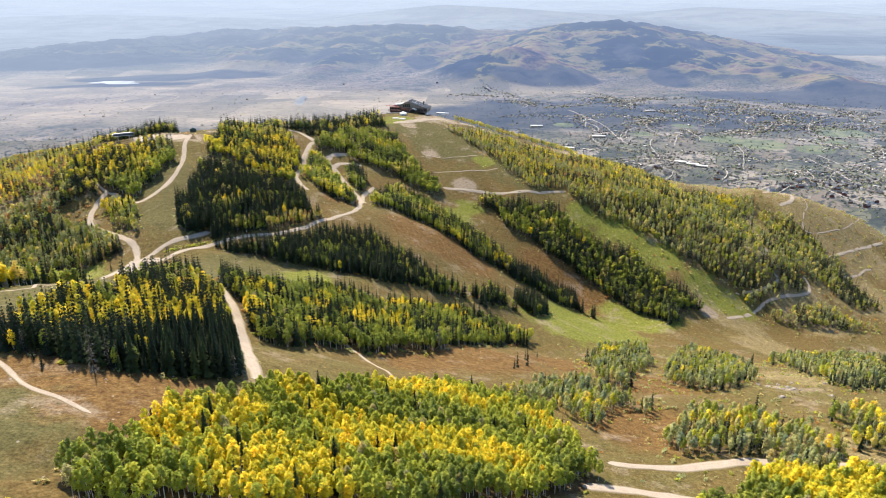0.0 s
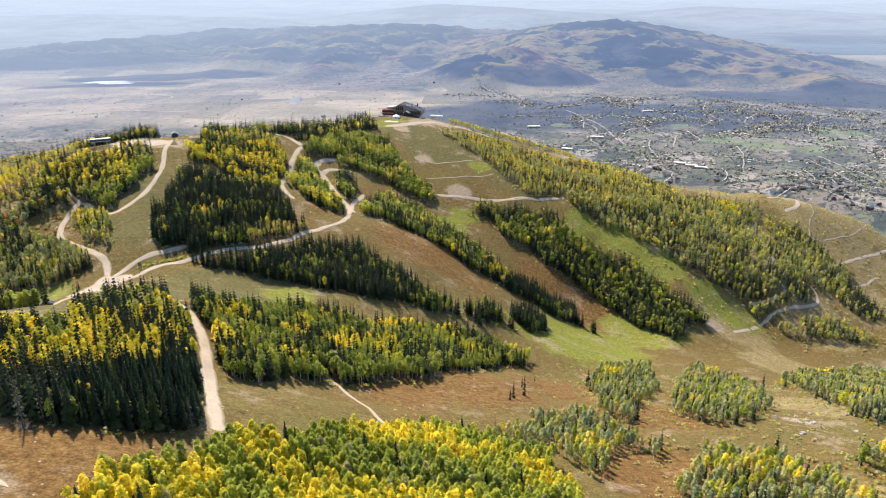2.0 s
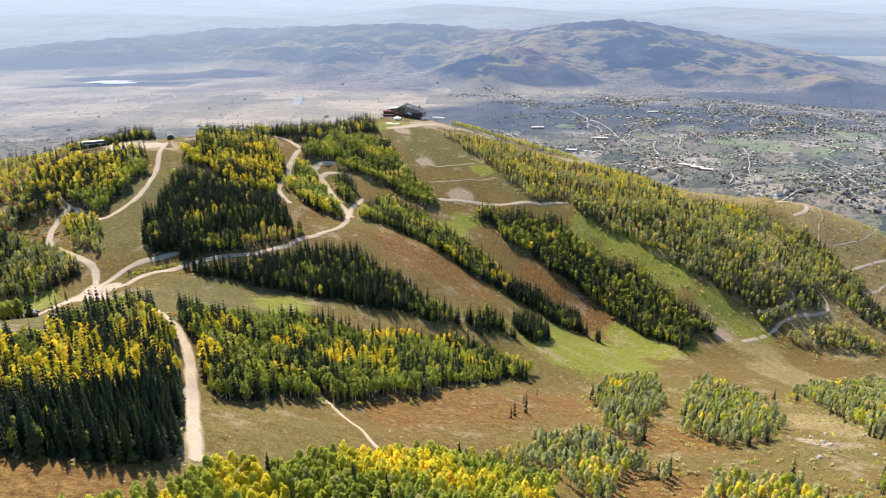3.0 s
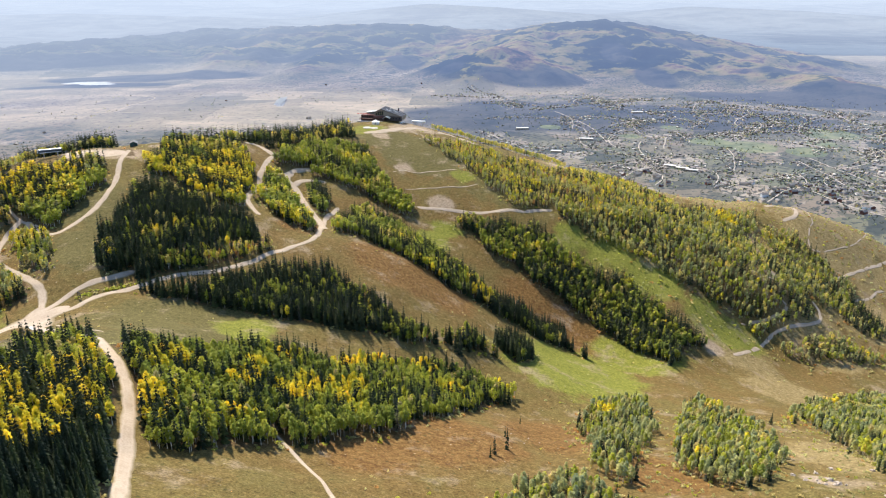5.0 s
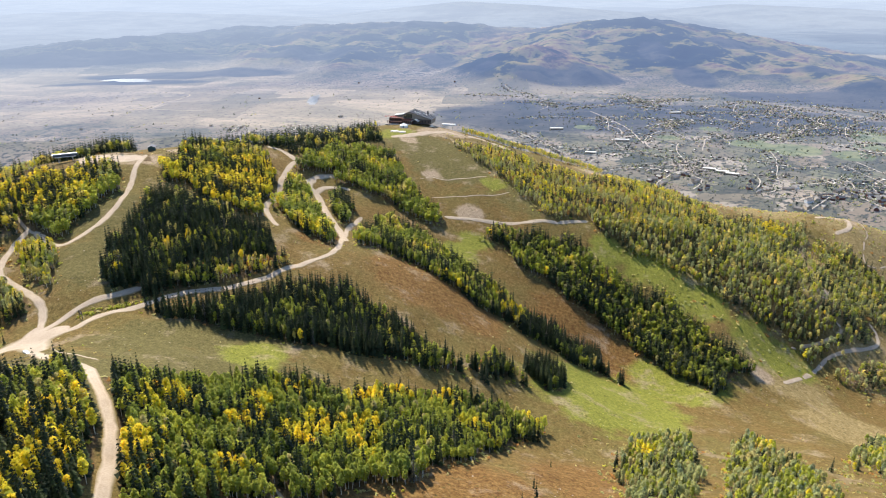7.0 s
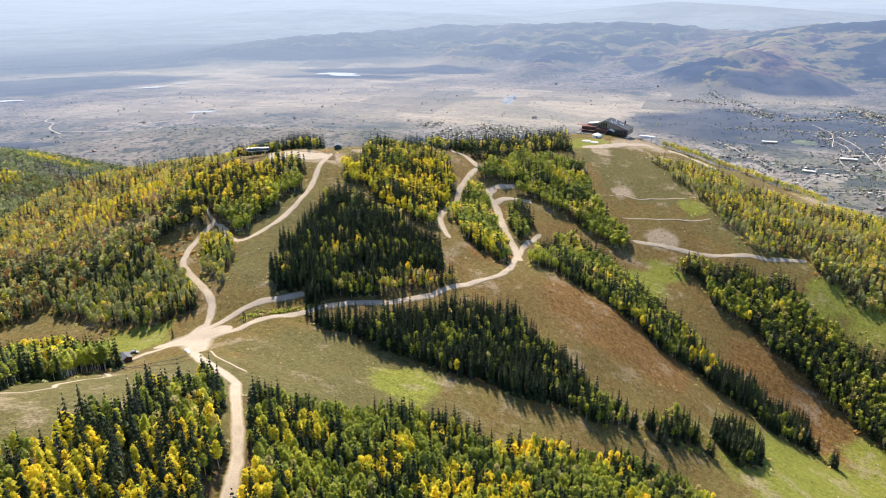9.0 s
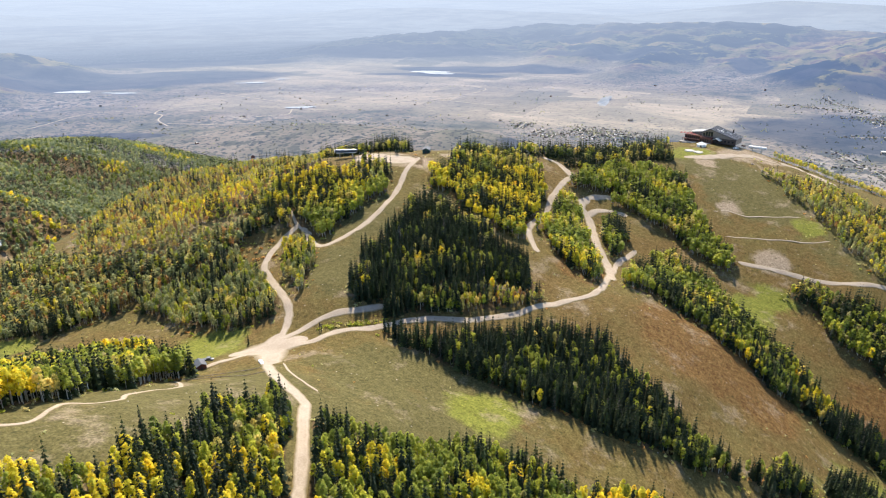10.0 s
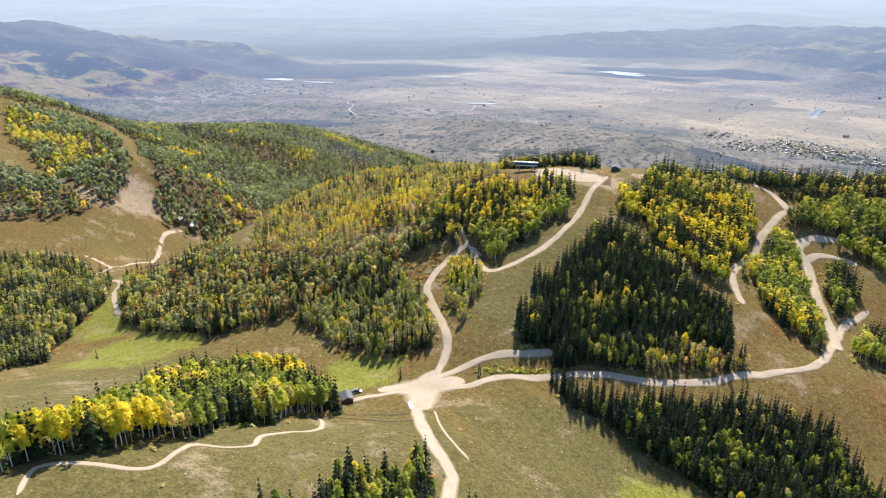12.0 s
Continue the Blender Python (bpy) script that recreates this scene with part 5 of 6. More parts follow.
def undergrowth():
    rng = np.random.RandomState(21)
    rows = []
    tints = [LEAF[k] for k in ("olive", "sage", "rust", "green", "lime")]
    # along the edges of the woods
    for name, con, yel, poly in WOODS:
        if name.startswith("far"):
            continue
        p = np.array(poly + poly[:1], float)
        for a, b in zip(p[:-1], p[1:]):
            n = int(np.linalg.norm(b - a) / 2.6)
            for k in range(n):
                x, y = a + (b - a) * rng.uniform() + rng.normal(0, 2.6, 2)
                rows.append((x, y, rng.uniform(0.6, 1.7), rng.choice(5, p=[0.34, 0.22, 0.16, 0.18, 0.1])))
    # loose over the meadows
    for k in range(2600):
        x, y = rng.uniform(-520, 460), rng.uniform(40, 800)
        if waves(np.array(x), np.array(y), 90, 44, 2) > 0.15:
            rows.append((x, y, rng.uniform(0.35, 1.1), rng.choice(5, p=[0.4, 0.3, 0.12, 0.13, 0.05])))
    for k in range(3600):
        rows.append((rng.uniform(120, 600), rng.uniform(480, 960), rng.uniform(0.7, 2.3), rng.choice(5, p=[0.4, 0.3, 0.1, 0.12, 0.08])))
    for k in range(1300):
        rows.append((rng.uniform(-460, -265), rng.uniform(350, 475), rng.uniform(0.7, 2.0), rng.choice(5, p=[0.42, 0.1, 0.3, 0.08, 0.1])))
    for k in range(1500):
        rows.append((rng.uniform(60, 260), rng.uniform(90, 340), rng.uniform(0.5, 1.6), rng.choice(5, p=[0.4, 0.4, 0.02, 0.12, 0.06])))
    for k in range(70):
        t = rng.uniform()
        rows.append((-203 + 26 * t + rng.normal(0, 1.0), 328 + 24 * t + rng.normal(0, 1.0), rng.uniform(0.9, 1.6), rng.choice([3, 4, 0])))
    x, y = np.array([r[0] for r in rows]), np.array([r[1] for r in rows])
    keep = np.ones(len(x), bool)
    for w, line in ROAD_LINES:
        keep &= np.hypot(x[:, None] - line[:, 0], y[:, None] - line[:, 1]).min(1) > w * 0.5 + 0.9
    for cx, cy, r in CLEAR:
        keep &= np.hypot(x - cx, y - cy) > r
    z = height(x, y) - 0.1
    join_clumps("shrubs", [(x[i], y[i], z[i], rows[i][2], rows[i][3]) for i in range(len(rows)) if keep[i]], SHRUBS, tints, "low olive and rust shrubs along the woods and meadows", "shrubs")


undergrowth()

# ---- worked materials ----
WOOD_RED = plain("red_stained_boards", (0.13, 0.055, 0.042), 0.75, 1.2, 0.25)
WOOD_DARK = plain("dark_stained_boards", (0.07, 0.055, 0.05), 0.8, 1.2, 0.25)
WOOD_GREY = plain("weathered_boards", (0.24, 0.20, 0.16), 0.85, 0.8, 0.25)
ROOF_DARK = plain("dark_metal_roof", (0.075, 0.08, 0.09), 0.55, 2.0, 0.2, spec=0.5)
ROOF_PALE = plain("pale_metal_roof", (0.55, 0.54, 0.50), 0.5, 2.0, 0.12, spec=0.5)
ROOF_MID = plain("grey_shingle_roof", (0.20, 0.19, 0.18), 0.85, 2.0, 0.2)
STONE = plain("grey_stone", (0.30, 0.28, 0.25), 0.9, 0.7, 0.3)
CANVAS = plain("white_canvas", (0.78, 0.77, 0.72), 0.85, 1.0, 0.06)
STEEL = plain("galvanised_steel", (0.42, 0.43, 0.44), 0.45, 0.8, 0.15, metal=0.7)
BLACK = plain("dark_blue_shell", (0.03, 0.04, 0.06), 0.35, 1.5, 0.2, spec=0.6)
WHITE = plain("white_paint", (0.75, 0.75, 0.73), 0.5, 1.0, 0.07)
TAN = plain("tan_wall", (0.42, 0.35, 0.27), 0.85, 1.5, 0.15)
CONCRETE = plain("pale_concrete", (0.46, 0.44, 0.40), 0.9, 1.0, 0.15)
RED_CLOTH = plain("red_cloth", (0.32, 0.05, 0.05), 0.9, 0.6, 0.2)
GREEN_PAINT = plain("dark_green_paint", (0.03, 0.07, 0.06), 0.5, 0.8, 0.2)
GRAVEL_FAR = plain("dusty_road", (0.36, 0.33, 0.29), 0.95, 8.0, 0.15)
ROCK = plain("lichened_rock", (0.36, 0.31, 0.26), 0.95, 0.5, 0.4)
GLASS, glass_b = material("window_glass", 0.08, 0.8)
glass_b.inputs["Base Color"].default_value = (0.02, 0.025, 0.03, 1)


def water_material():
    m, b = material("pond_water", 0.12, 0.6)
    # pale base: the sky's glare on the water is painted in
    link(m, ramp(m, grain(m, 60), (0.3, (0.42, 0.47, 0.52)), (0.7, (0.54, 0.58, 0.62))), b.inputs["Base Color"])
    bump(m, b, grain(m, 3.0), 0.25, 0.2)
    return m


WATER = water_material()


# ---- lodge on the crest ----
def lodge():
    ob = thing("mountain_lodge", (-72, 794, on_land(-72, 788) - 0.4), -12, "large brown and red wooden lodge with dark metal roofs", "lodge")
    hall = part("wall", prism([(-9, 0), (30, 0), (30, 6.4), (0, 15.4), (-9, 10.6)], 0, 24), WOOD_GREY, ob, "weathered board walls of the main hall")
    part("lower_wall", boxed(4, -0.25, 0, 30.2, 0.05, 6.2), WOOD_DARK, ob, "dark stained boards below the eaves")
    for outline, label in (([(-10.2, 10.0), (0, 15.5), (0, 16.1), (-10.2, 10.6)], "short dark roof slope"), ([(0, 15.5), (31.2, 6.1), (31.2, 6.7), (0, 16.1)], "long dark metal roof slope")):
        roof = part("roof", prism(outline, -1.4, 25), ROOF_DARK, ob, label)
        if outline[1][0] == 31.2:
            rng = np.random.RandomState(5)
            for k in range(11):
                x, y = rng.uniform(6, 22), rng.uniform(4, 20)
                z = 15.8 - x * 0.301
                part("vent", boxed(x - 0.5, y - 0.5, z, x + 0.5, y + 0.5, z + rng.uniform(0.9, 1.7), bevel=0.08), WHITE, roof, "white roof vent")
            part("chimney", boxed(20, 19, 8, 21.4, 20.4, 14.5), WOOD_DARK, roof, "dark chimney")
            for k in range(24):
                y = -1.3 + k * 1.13
                bm = prism([(0.1, 16.08), (31.1, 6.72), (31.1, 6.80), (0.1, 16.17)], y, y + 0.09)
                part("seam", bm, ROOF_DARK, roof)
    for k in range(4):
        x = -7.2 + k * 2.9
        w = part("window", boxed(x, -0.12, 7.4, x + 2.4, 0.08, 10.0 + min(2.6, 0.55 * (x + 8))), GLASS, hall, "tall dark window pane")
        part("window_frame", boxed(x - 0.15, -0.2, 7.2, x + 2.55, -0.02, 7.4), WOOD_DARK, w)
    for k in range(5):
        x = 9 + k * 4.2
        part("window", boxed(x, -0.4, 2.2, x + 2.0, -0.2, 4.2), GLASS, hall, "dark lower window")
    wing = part("side_wing", boxed(-27, -4, 0, -9, 13, 7.6, bevel=0.1), WOOD_RED, ob, "red stained two-storey wing")
    part("wing_roof", prism([(-22, 9.6), (-9.3, 11.4), (-9.3, 12.0), (-22, 10.1)], 2, 14), ROOF_PALE, ob, "pale grey shed roof")
    part("upper_wing", boxed(-21, 3, 7.6, -9, 13, 9.8), WOOD_GREY, ob)
    for k in range(7):
        part("window", boxed(-26.2 + k * 2.5, -4.15, 3.9, -24.5 + k * 2.5, -3.98, 6.2), GLASS, wing)
    front = part("front_wing", boxed(-9, -6, 0, 5, 0, 6.6, bevel=0.1), WOOD_RED, ob, "red stained front block")
    for k in range(5):
        part("window", boxed(-8.2 + k * 2.7, -6.15, 1.2, -6.5 + k * 2.7, -5.98, 4.4), GLASS, front)
    part("deck", boxed(-28, -9, 3.2, -9, -4, 3.6), WOOD_RED, ob, "raised timber deck")
    for k in range(9):
        part("deck_post", boxed(-27.8 + k * 2.3, -8.9, 0, -27.5 + k * 2.3, -8.6, 4.7), WOOD_DARK, ob)
    part("deck_rail", boxed(-28, -9.0, 4.6, -9, -8.85, 4.75), WOOD_DARK, ob)
    part("porch_roof", prism([(5, 4.2), (10, 6.6), (15, 4.2), (15, 4.5), (10, 7.0), (5, 4.5)], -8.5, -0.5), ROOF_PALE, ob, "pale gabled porch roof")
    for x in (5.6, 14.4):
        part("porch_post", boxed(x - 0.2, -8.2, 0, x + 0.2, -7.8, 4.4), WOOD_DARK, ob)
    ob.scale = (0.84, 0.84, 0.84)
    part("terrace", boxed(-30, -14, -0.6, 5, -6, 0.5, bevel=0.05), STONE, ob, "grey stone terrace with steps")
    for k in range(4):
        part("step", boxed(-26, -14 - 0.5 * (k + 1), -0.6, -8, -14 - 0.5 * k, 0.5 - 0.22 * (k + 1)), STONE, ob)


lodge()


def umbrella(x, y, z):
    ob = thing("patio_umbrella", (x, y, z), 0, "red cloth umbrella open on the lodge deck", "umbrella", "umbrellas on the deck")
    part("pole", rod((0, 0, 0), (0, 0, 2.6), 0.05, 6), STEEL, ob)
    bm = bmesh.new()
    bmesh.ops.create_cone(bm, cap_ends=False, segments=8, radius1=1.6, radius2=0.05, depth=0.8, matrix=Matrix.Translation((0, 0, 2.5)))
    bmesh.ops.solidify(bm, geom=bm.faces, thickness=0.03)
    part("canopy", bm, RED_CLOTH, ob)
    return ob


deck_z = on_land(-74, 786) - 0.4
first = umbrella(-98, 792, deck_z + 6.1)
for k in range(1, 5):
    copy_thing(first, pose(-98 + 3.2 * k, 792 - 1.0 * k + (k % 2) * 2.2, deck_z + 6.1))


def yurt():
    ob = thing("yurt", (-76, 771, on_land(-76, 771) - 0.2), 0, "round white canvas yurt beside the lodge terrace", "yurt")
    bm = bmesh.new()
    bmesh.ops.create_cone(bm, cap_ends=True, segments=28, radius1=4.4, radius2=4.3, depth=2.3, matrix=Matrix.Translation((0, 0, 1.15)))
    wall = part("wall", bm, CANVAS, ob)
    bm = bmesh.new()
    bmesh.ops.create_cone(bm, cap_ends=True, segments=28, radius1=4.7, radius2=0.6, depth=2.0, matrix=Matrix.Translation((0, 0, 3.3)))
    part("roof", bm, CANVAS, ob)
    bm = bmesh.new()
    bmesh.ops.create_uvsphere(bm, u_segments=12, v_segments=6, radius=0.62, matrix=Matrix.Translation((0, 0, 4.3)))
    part("crown_ring", bm, STEEL, ob)
    part("door", boxed(-0.5, -4.5, 0.1, 0.5, -4.25, 2.0, bevel=0.03), WOOD_DARK, wall)


yurt()
for x, y in ((-84, 752), (-76, 750)):
    ob = thing("lawn_pad", (x, y, on_land(x, y)), 0, "pale round gravel pad on the lodge lawn", "pad", "pads on the lawn")
    bm = bmesh.new()
    bmesh.ops.create_cone(bm, cap_ends=True, segments=24, radius1=4.6, radius2=4.3, depth=0.9)
    part("slab", bm, CONCRETE, ob)


# ---- chairlifts ----
def lift_terminal(x, y, turn, shell, length, label):
    """A rounded drive housing carried by two masts, with its bullwheel below."""
    ob = thing("lift_terminal", (x, y, on_land(x, y)), turn, label, "lift terminal")
    bm = bmesh.new()
    outline = [(1.9 * math.cos(a) * (1 if abs(math.cos(a)) < 0.8 else 0.97), 5.2 + 1.35 * math.sin(a)) for a in np.linspace(0, 2 * math.pi, 18, endpoint=False)]
    bm = prism(outline, -length / 2, length / 2)
    caps = [f for f in bm.faces if len(f.verts) > 4]
    bmesh.ops.inset_region(bm, faces=caps, thickness=0.5, depth=0.7)
    part("housing", bm, shell, ob)
    part("skirt", boxed(-1.95, -length / 2 + 0.5, 3.9, 1.95, length / 2 - 0.5, 4.25, bevel=0.05), WHITE, ob, "white lower band")
    for y0 in (-length * 0.3, length * 0.3):
        part("mast", rod((0, y0, -0.5), (0, y0, 4.2), 0.42, 12), STEEL, ob)
    wheel = bmesh.new()
    bmesh.ops.create_cone(wheel, cap_ends=True, segments=24, radius1=1.8, radius2=1.8, depth=0.25, matrix=Matrix.Translation((0, length * 0.36, 3.6)))
    part("bullwheel", wheel, STEEL, ob)
    part("end_cap", boxed(-1.7, length / 2 + 0.3, 4.0, 1.7, length / 2 + 0.9, 6.2, bevel=0.2), WHITE, ob, "white end panel")
    return ob


lift_terminal(-311, 521, 120, BLACK, 16, "long dark rounded lift terminal on the crest")
lift_terminal(-28, 812, 75, WHITE, 15, "pale grey lift terminal beside the lodge")
lift_terminal(-728, 489, 50, WHITE, 17, "white lift terminal at the gravel lot")


def lift_tower(x, y, turn, tall):
    ob = thing("lift_tower", (x, y, on_land(x, y)), turn, "steel chairlift tower standing on the slope", "lift tower", "towers of the chairlift")
    part("mast", rod((0, 0, -0.5), (0, 0, tall), 0.4, 10, 0.28), STEEL, ob)
    arm = part("crossarm", boxed(-3.2, -0.2, tall - 0.3, 3.2, 0.2, tall + 0.15, bevel=0.04), STEEL, ob)
    for s in (-3.0, 3.0):
        part("sheave_frame", boxed(s - 0.12, -1.6, tall - 0.75, s + 0.12, 1.6, tall - 0.35, bevel=0.04), BLACK, arm)
    return ob


lift_tower(-640, 392, 50, 11)
lift_tower(-665, 350, 50, 11)


# ---- huts ----
def hut(x, y, turn, w, d, h, wall, roof_mat, label):
    ob = thing("hut", (x, y, on_land(x, y) - 0.15), turn, label, "hut")
    body = part("wall", prism([(-w / 2, 0), (w / 2, 0), (w / 2, h), (0, h + w * 0.22), (-w / 2, h)], -d / 2, d / 2), wall, ob)
    e = w / 2 + 0.45
    part("roof", prism([(-e, h - 0.15), (0, h + w * 0.22 + 0.1), (e, h - 0.15), (e, h + 0.05), (0, h + w * 0.22 + 0.32), (-e, h + 0.05)], -d / 2 - 0.4, d / 2 + 0.4), roof_mat, ob)
    part("door", boxed(-0.5, -d / 2 - 0.06, 0.1, 0.5, -d / 2 + 0.04, 2.1), WOOD_DARK, body)
    part("window", boxed(w / 2 - 0.04, -0.7, 1.1, w / 2 + 0.06, 0.7, 2.0), GLASS, body)
    return ob


hut(-232, 277, 60, 4.2, 5.6, 2.6, WOOD_RED, ROOF_DARK, "small red wooden hut with a dark roof beside the road")
hut(-264, 566, 20, 5.5, 8, 3.0, GREEN_PAINT, ROOF_DARK, "dark green lift hut at the edge of the gravel pad")
hut(-148, 726, 10, 8, 10, 3.2, TAN, ROOF_PALE, "pale hut among the firs on the crest")
hut(-733, 476, 40, 7, 9, 3.2, WOOD_DARK, ROOF_DARK, "dark hut beside the lower lift terminal")


def pickup(x, y, turn, paint, label):
    ob = thing("pickup_truck", (x, y, on_land(x, y) + 0.35), turn, label, "car")
    part("body", prism([(-2.6, 0.45), (2.5, 0.45), (2.6, 0.95), (1.4, 1.1), (0.8, 1.8), (-0.7, 1.85), (-0.9, 1.1), (-2.6, 1.1)], -0.9, 0.9), paint, ob)
    part("windscreen", prism([(0.85, 1.15), (1.3, 1.15), (0.82, 1.72), (0.75, 1.72)], -0.92, 0.92), GLASS, ob)
    for a in (-1.6, 1.6):
        for b in (-0.85, 0.85):
            wheel = bmesh.new()
            bmesh.ops.create_cone(wheel, cap_ends=True, segments=16, radius1=0.4, radius2=0.4, depth=0.26, matrix=Matrix.Translation((a, b, 0.4)) @ Matrix.Rotation(radians(90), 4, "X"))
            part("wheel", wheel, BLACK, ob)


pickup(-236, 286, 35, BLACK, "dark pickup truck parked beside the red hut")
pickup(-46, 784, 20, WHITE, "white pickup truck parked below the lodge")


def tarp(x, y, turn):
    ob = thing("covered_sled", (x, y, on_land(x, y)), turn, "long white covered sled lying at the junction", "sled")
    bm = prism([(-2.6, 0.1), (2.4, 0.1), (2.9, 0.6), (1.0, 1.0), (-2.2, 0.8)], -0.8, 0.8)
    bmesh.ops.bevel(bm, geom=list(bm.edges), offset=0.2, segments=2, affect="EDGES")
    part("cover", bm, WHITE, ob)
    for b in (-0.6, 0.6):
        part("runner", boxed(-2.4, b - 0.08, -0.1, 2.3, b + 0.08, 0.12), STEEL, ob)


tarp(-205, 287, -35)


def sign_board(x, y, turn):
    ob = thing("trail_sign", (x, y, on_land(x, y)), turn, "tall wooden trail sign board between the two roads", "sign")
    for s in (-1.1, 1.1):
        part("post", boxed(s - 0.14, -0.14, -0.4, s + 0.14, 0.14, 4.4), WOOD_DARK, ob)
    for k in range(3):
        part("board", boxed(-1.4, -0.22, 2.0 + k * 0.8, 1.4, -0.14, 2.65 + k * 0.8, bevel=0.03), WOOD_GREY, ob)


sign_board(-201, 327, 150)


def pipe_line(points):
    ob = thing("snow_pipe", (0, 0, 0), 0, "weathered pipe on low posts across the meadow", "pipe", "pipes at the junction")
    for a, b in zip(points[:-1], points[1:]):
        za, zb = on_land(*a) + 0.55, on_land(*b) + 0.55
        part("pipe", rod((*a, za), (*b, zb), 0.14, 8), WOOD_GREY, ob)
        part("post", boxed(a[0] - 0.1, a[1] - 0.1, za - 1.0, a[0] + 0.1, a[1] + 0.1, za), WOOD_DARK, ob)


pipe_line([(-226, 262), (-219, 266), (-212, 271), (-205, 277), (-200, 281)])
pipe_line([(-223, 256), (-216, 260), (-208, 265), (-200, 271), (-193, 276)])


# ---- rocks ----
def rock_shape(seed):
    rng = np.random.RandomState(seed)
    bm = bmesh.new()
    bmesh.ops.create_icosphere(bm, subdivisions=2, radius=1.0)
    for v in bm.verts:
        v.co *= 0.75 + 0.5 * noise.noise(v.co * 1.3 + Vector((seed, 0, 0))) + 0.12 * rng.uniform(-1, 1)
        v.co.z *= 0.6
    me = bpy.data.meshes.new("boulder")
    bm.to_mesh(me)
    bm.free()
    me.materials.append(ROCK)
    return me


ROCKS = [rock_shape(s) for s in range(5)]
rng = np.random.RandomState(12)
for cx, cy, spread, count, big in ((152, 206, 10, 16, 1.5), (-352, 396, 12, 16, 1.8), (-330, 380, 8, 8, 1.4), (130, 700, 16, 24, 1.6), (-6, 745, 9, 14, 1.5), (-215, 370, 18, 10, 0.6), (-105, 80, 22, 12, 0.5), (110, 130, 30, 14, 0.6), (30, 240, 22, 10, 0.5), (-212, 215, 18, 10, 0.5)):
    for k in range(count):
        x, y = rng.normal(cx, spread), rng.normal(cy, spread)
        if any(math.hypot(x - a, y - b) < r for a, b, r in CLEAR):
            continue
        ob = new("boulder", ROCKS[rng.randint(0, 5)])
        s = big * rng.uniform(0.4, 1.3)
        ob.matrix_basis = pose(x, y, on_land(x, y) + 0.1 * s, rng.uniform(-15, 15), rng.uniform(-15, 15), rng.uniform(0, 360)) @ Matrix.Diagonal((s, s * rng.uniform(0.7, 1.2), s, 1))
        tagged(ob, "pale lichened boulder lying in the grass", "boulder", "boulders on the slopes")


# ---- the valley ----
def far_place(x, y, lift=0.0):
    z = height(np.array([x]), np.array([y])) + lift
    a, b, c = squeeze(np.array([x], float), np.array([y], float), z)
    q = math.hypot(a[0] - EYE[0], b[0] - EYE[1]) / math.hypot(x - EYE[0], y - EYE[1])
    return float(a[0]), float(b[0]), float(c[0]), q


def pond(x, y, lx, ly, turn, seed):
    rng = np.random.RandomState(seed)
    ph = rng.uniform(0, 6.283, 4)
    top = sum(on_land(x + 0.6 * lx * u, y + 0.6 * ly * v) for u in (-1, 0, 1) for v in (-1, 0, 1)) / 9 + 1.0 + 0.0008 * math.hypot(x, y) + 0.02 * max(0.0, math.hypot(x, y) - 5500)
    bm = bmesh.new()
    ring = []
    c, s = math.cos(radians(turn)), math.sin(radians(turn))
    for i in range(40):
        a = 6.2832 * i / 40
        r = 1 + 0.22 * math.sin(2 * a + ph[0]) + 0.16 * math.sin(3 * a + ph[1]) + 0.1 * math.sin(5 * a + ph[2])
        u, v = lx * r * math.cos(a), ly * r * math.sin(a)
        px, py = x + u * c - v * s, y + u * s + v * c
        q = squeeze(np.array([px]), np.array([py]), np.array([top]))
        ring.append(bm.verts.new((float(q[0][0]), float(q[1][0]), float(q[2][0]))))
    bm.faces.new(ring)
    bmesh.ops.solidify(bm, geom=bm.faces, thickness=0.8)
    me = bpy.data.meshes.new("water")
    bm.to_mesh(me)
    bm.free()
    me.materials.append(WATER)
    tagged(new("water", me), "bright pond in the valley meadows", "pond", kind="structure")


for k, (x, y, lx, ly, turn) in enumerate(((-2140, 4330, 150, 75, 5), (-3450, 2640, 80, 45, 40), (-3150, 2670, 85, 28, 30), (-768, 3360, 26, 165, 5), (-2850, 3360, 90, 22, 35), (-1950, 2620, 55, 26, 35), (-2800, 3580, 50, 22, 30))):
    pond(x, y, lx, ly, turn, k)


def valley_road(points, width, number):
    line = curve_through(points, 25.0)
    along = np.gradient(line, axis=0)
    along /= np.linalg.norm(along, axis=1)[:, None] + 1e-9
    side = np.c_[along[:, 1], -along[:, 0]]
    x = line[:, :1] + side[:, :1] * np.array([-0.5, 0.5]) * width
    y = line[:, 1:] + side[:, 1:] * np.array([-0.5, 0.5]) * width
    q = squeeze(x, y, height(x, y) + 2.5)
    a = np.arange(len(line) - 1) * 2
    me = mesh_from("road", np.stack(q, -1).reshape(-1, 3), [], np.c_[a, a + 1, a + 3, a + 2], [], np.zeros(len(a)), [GRAVEL_FAR])
    tagged(new("road", me), "pale country road in the valley", "road", kind="structure")


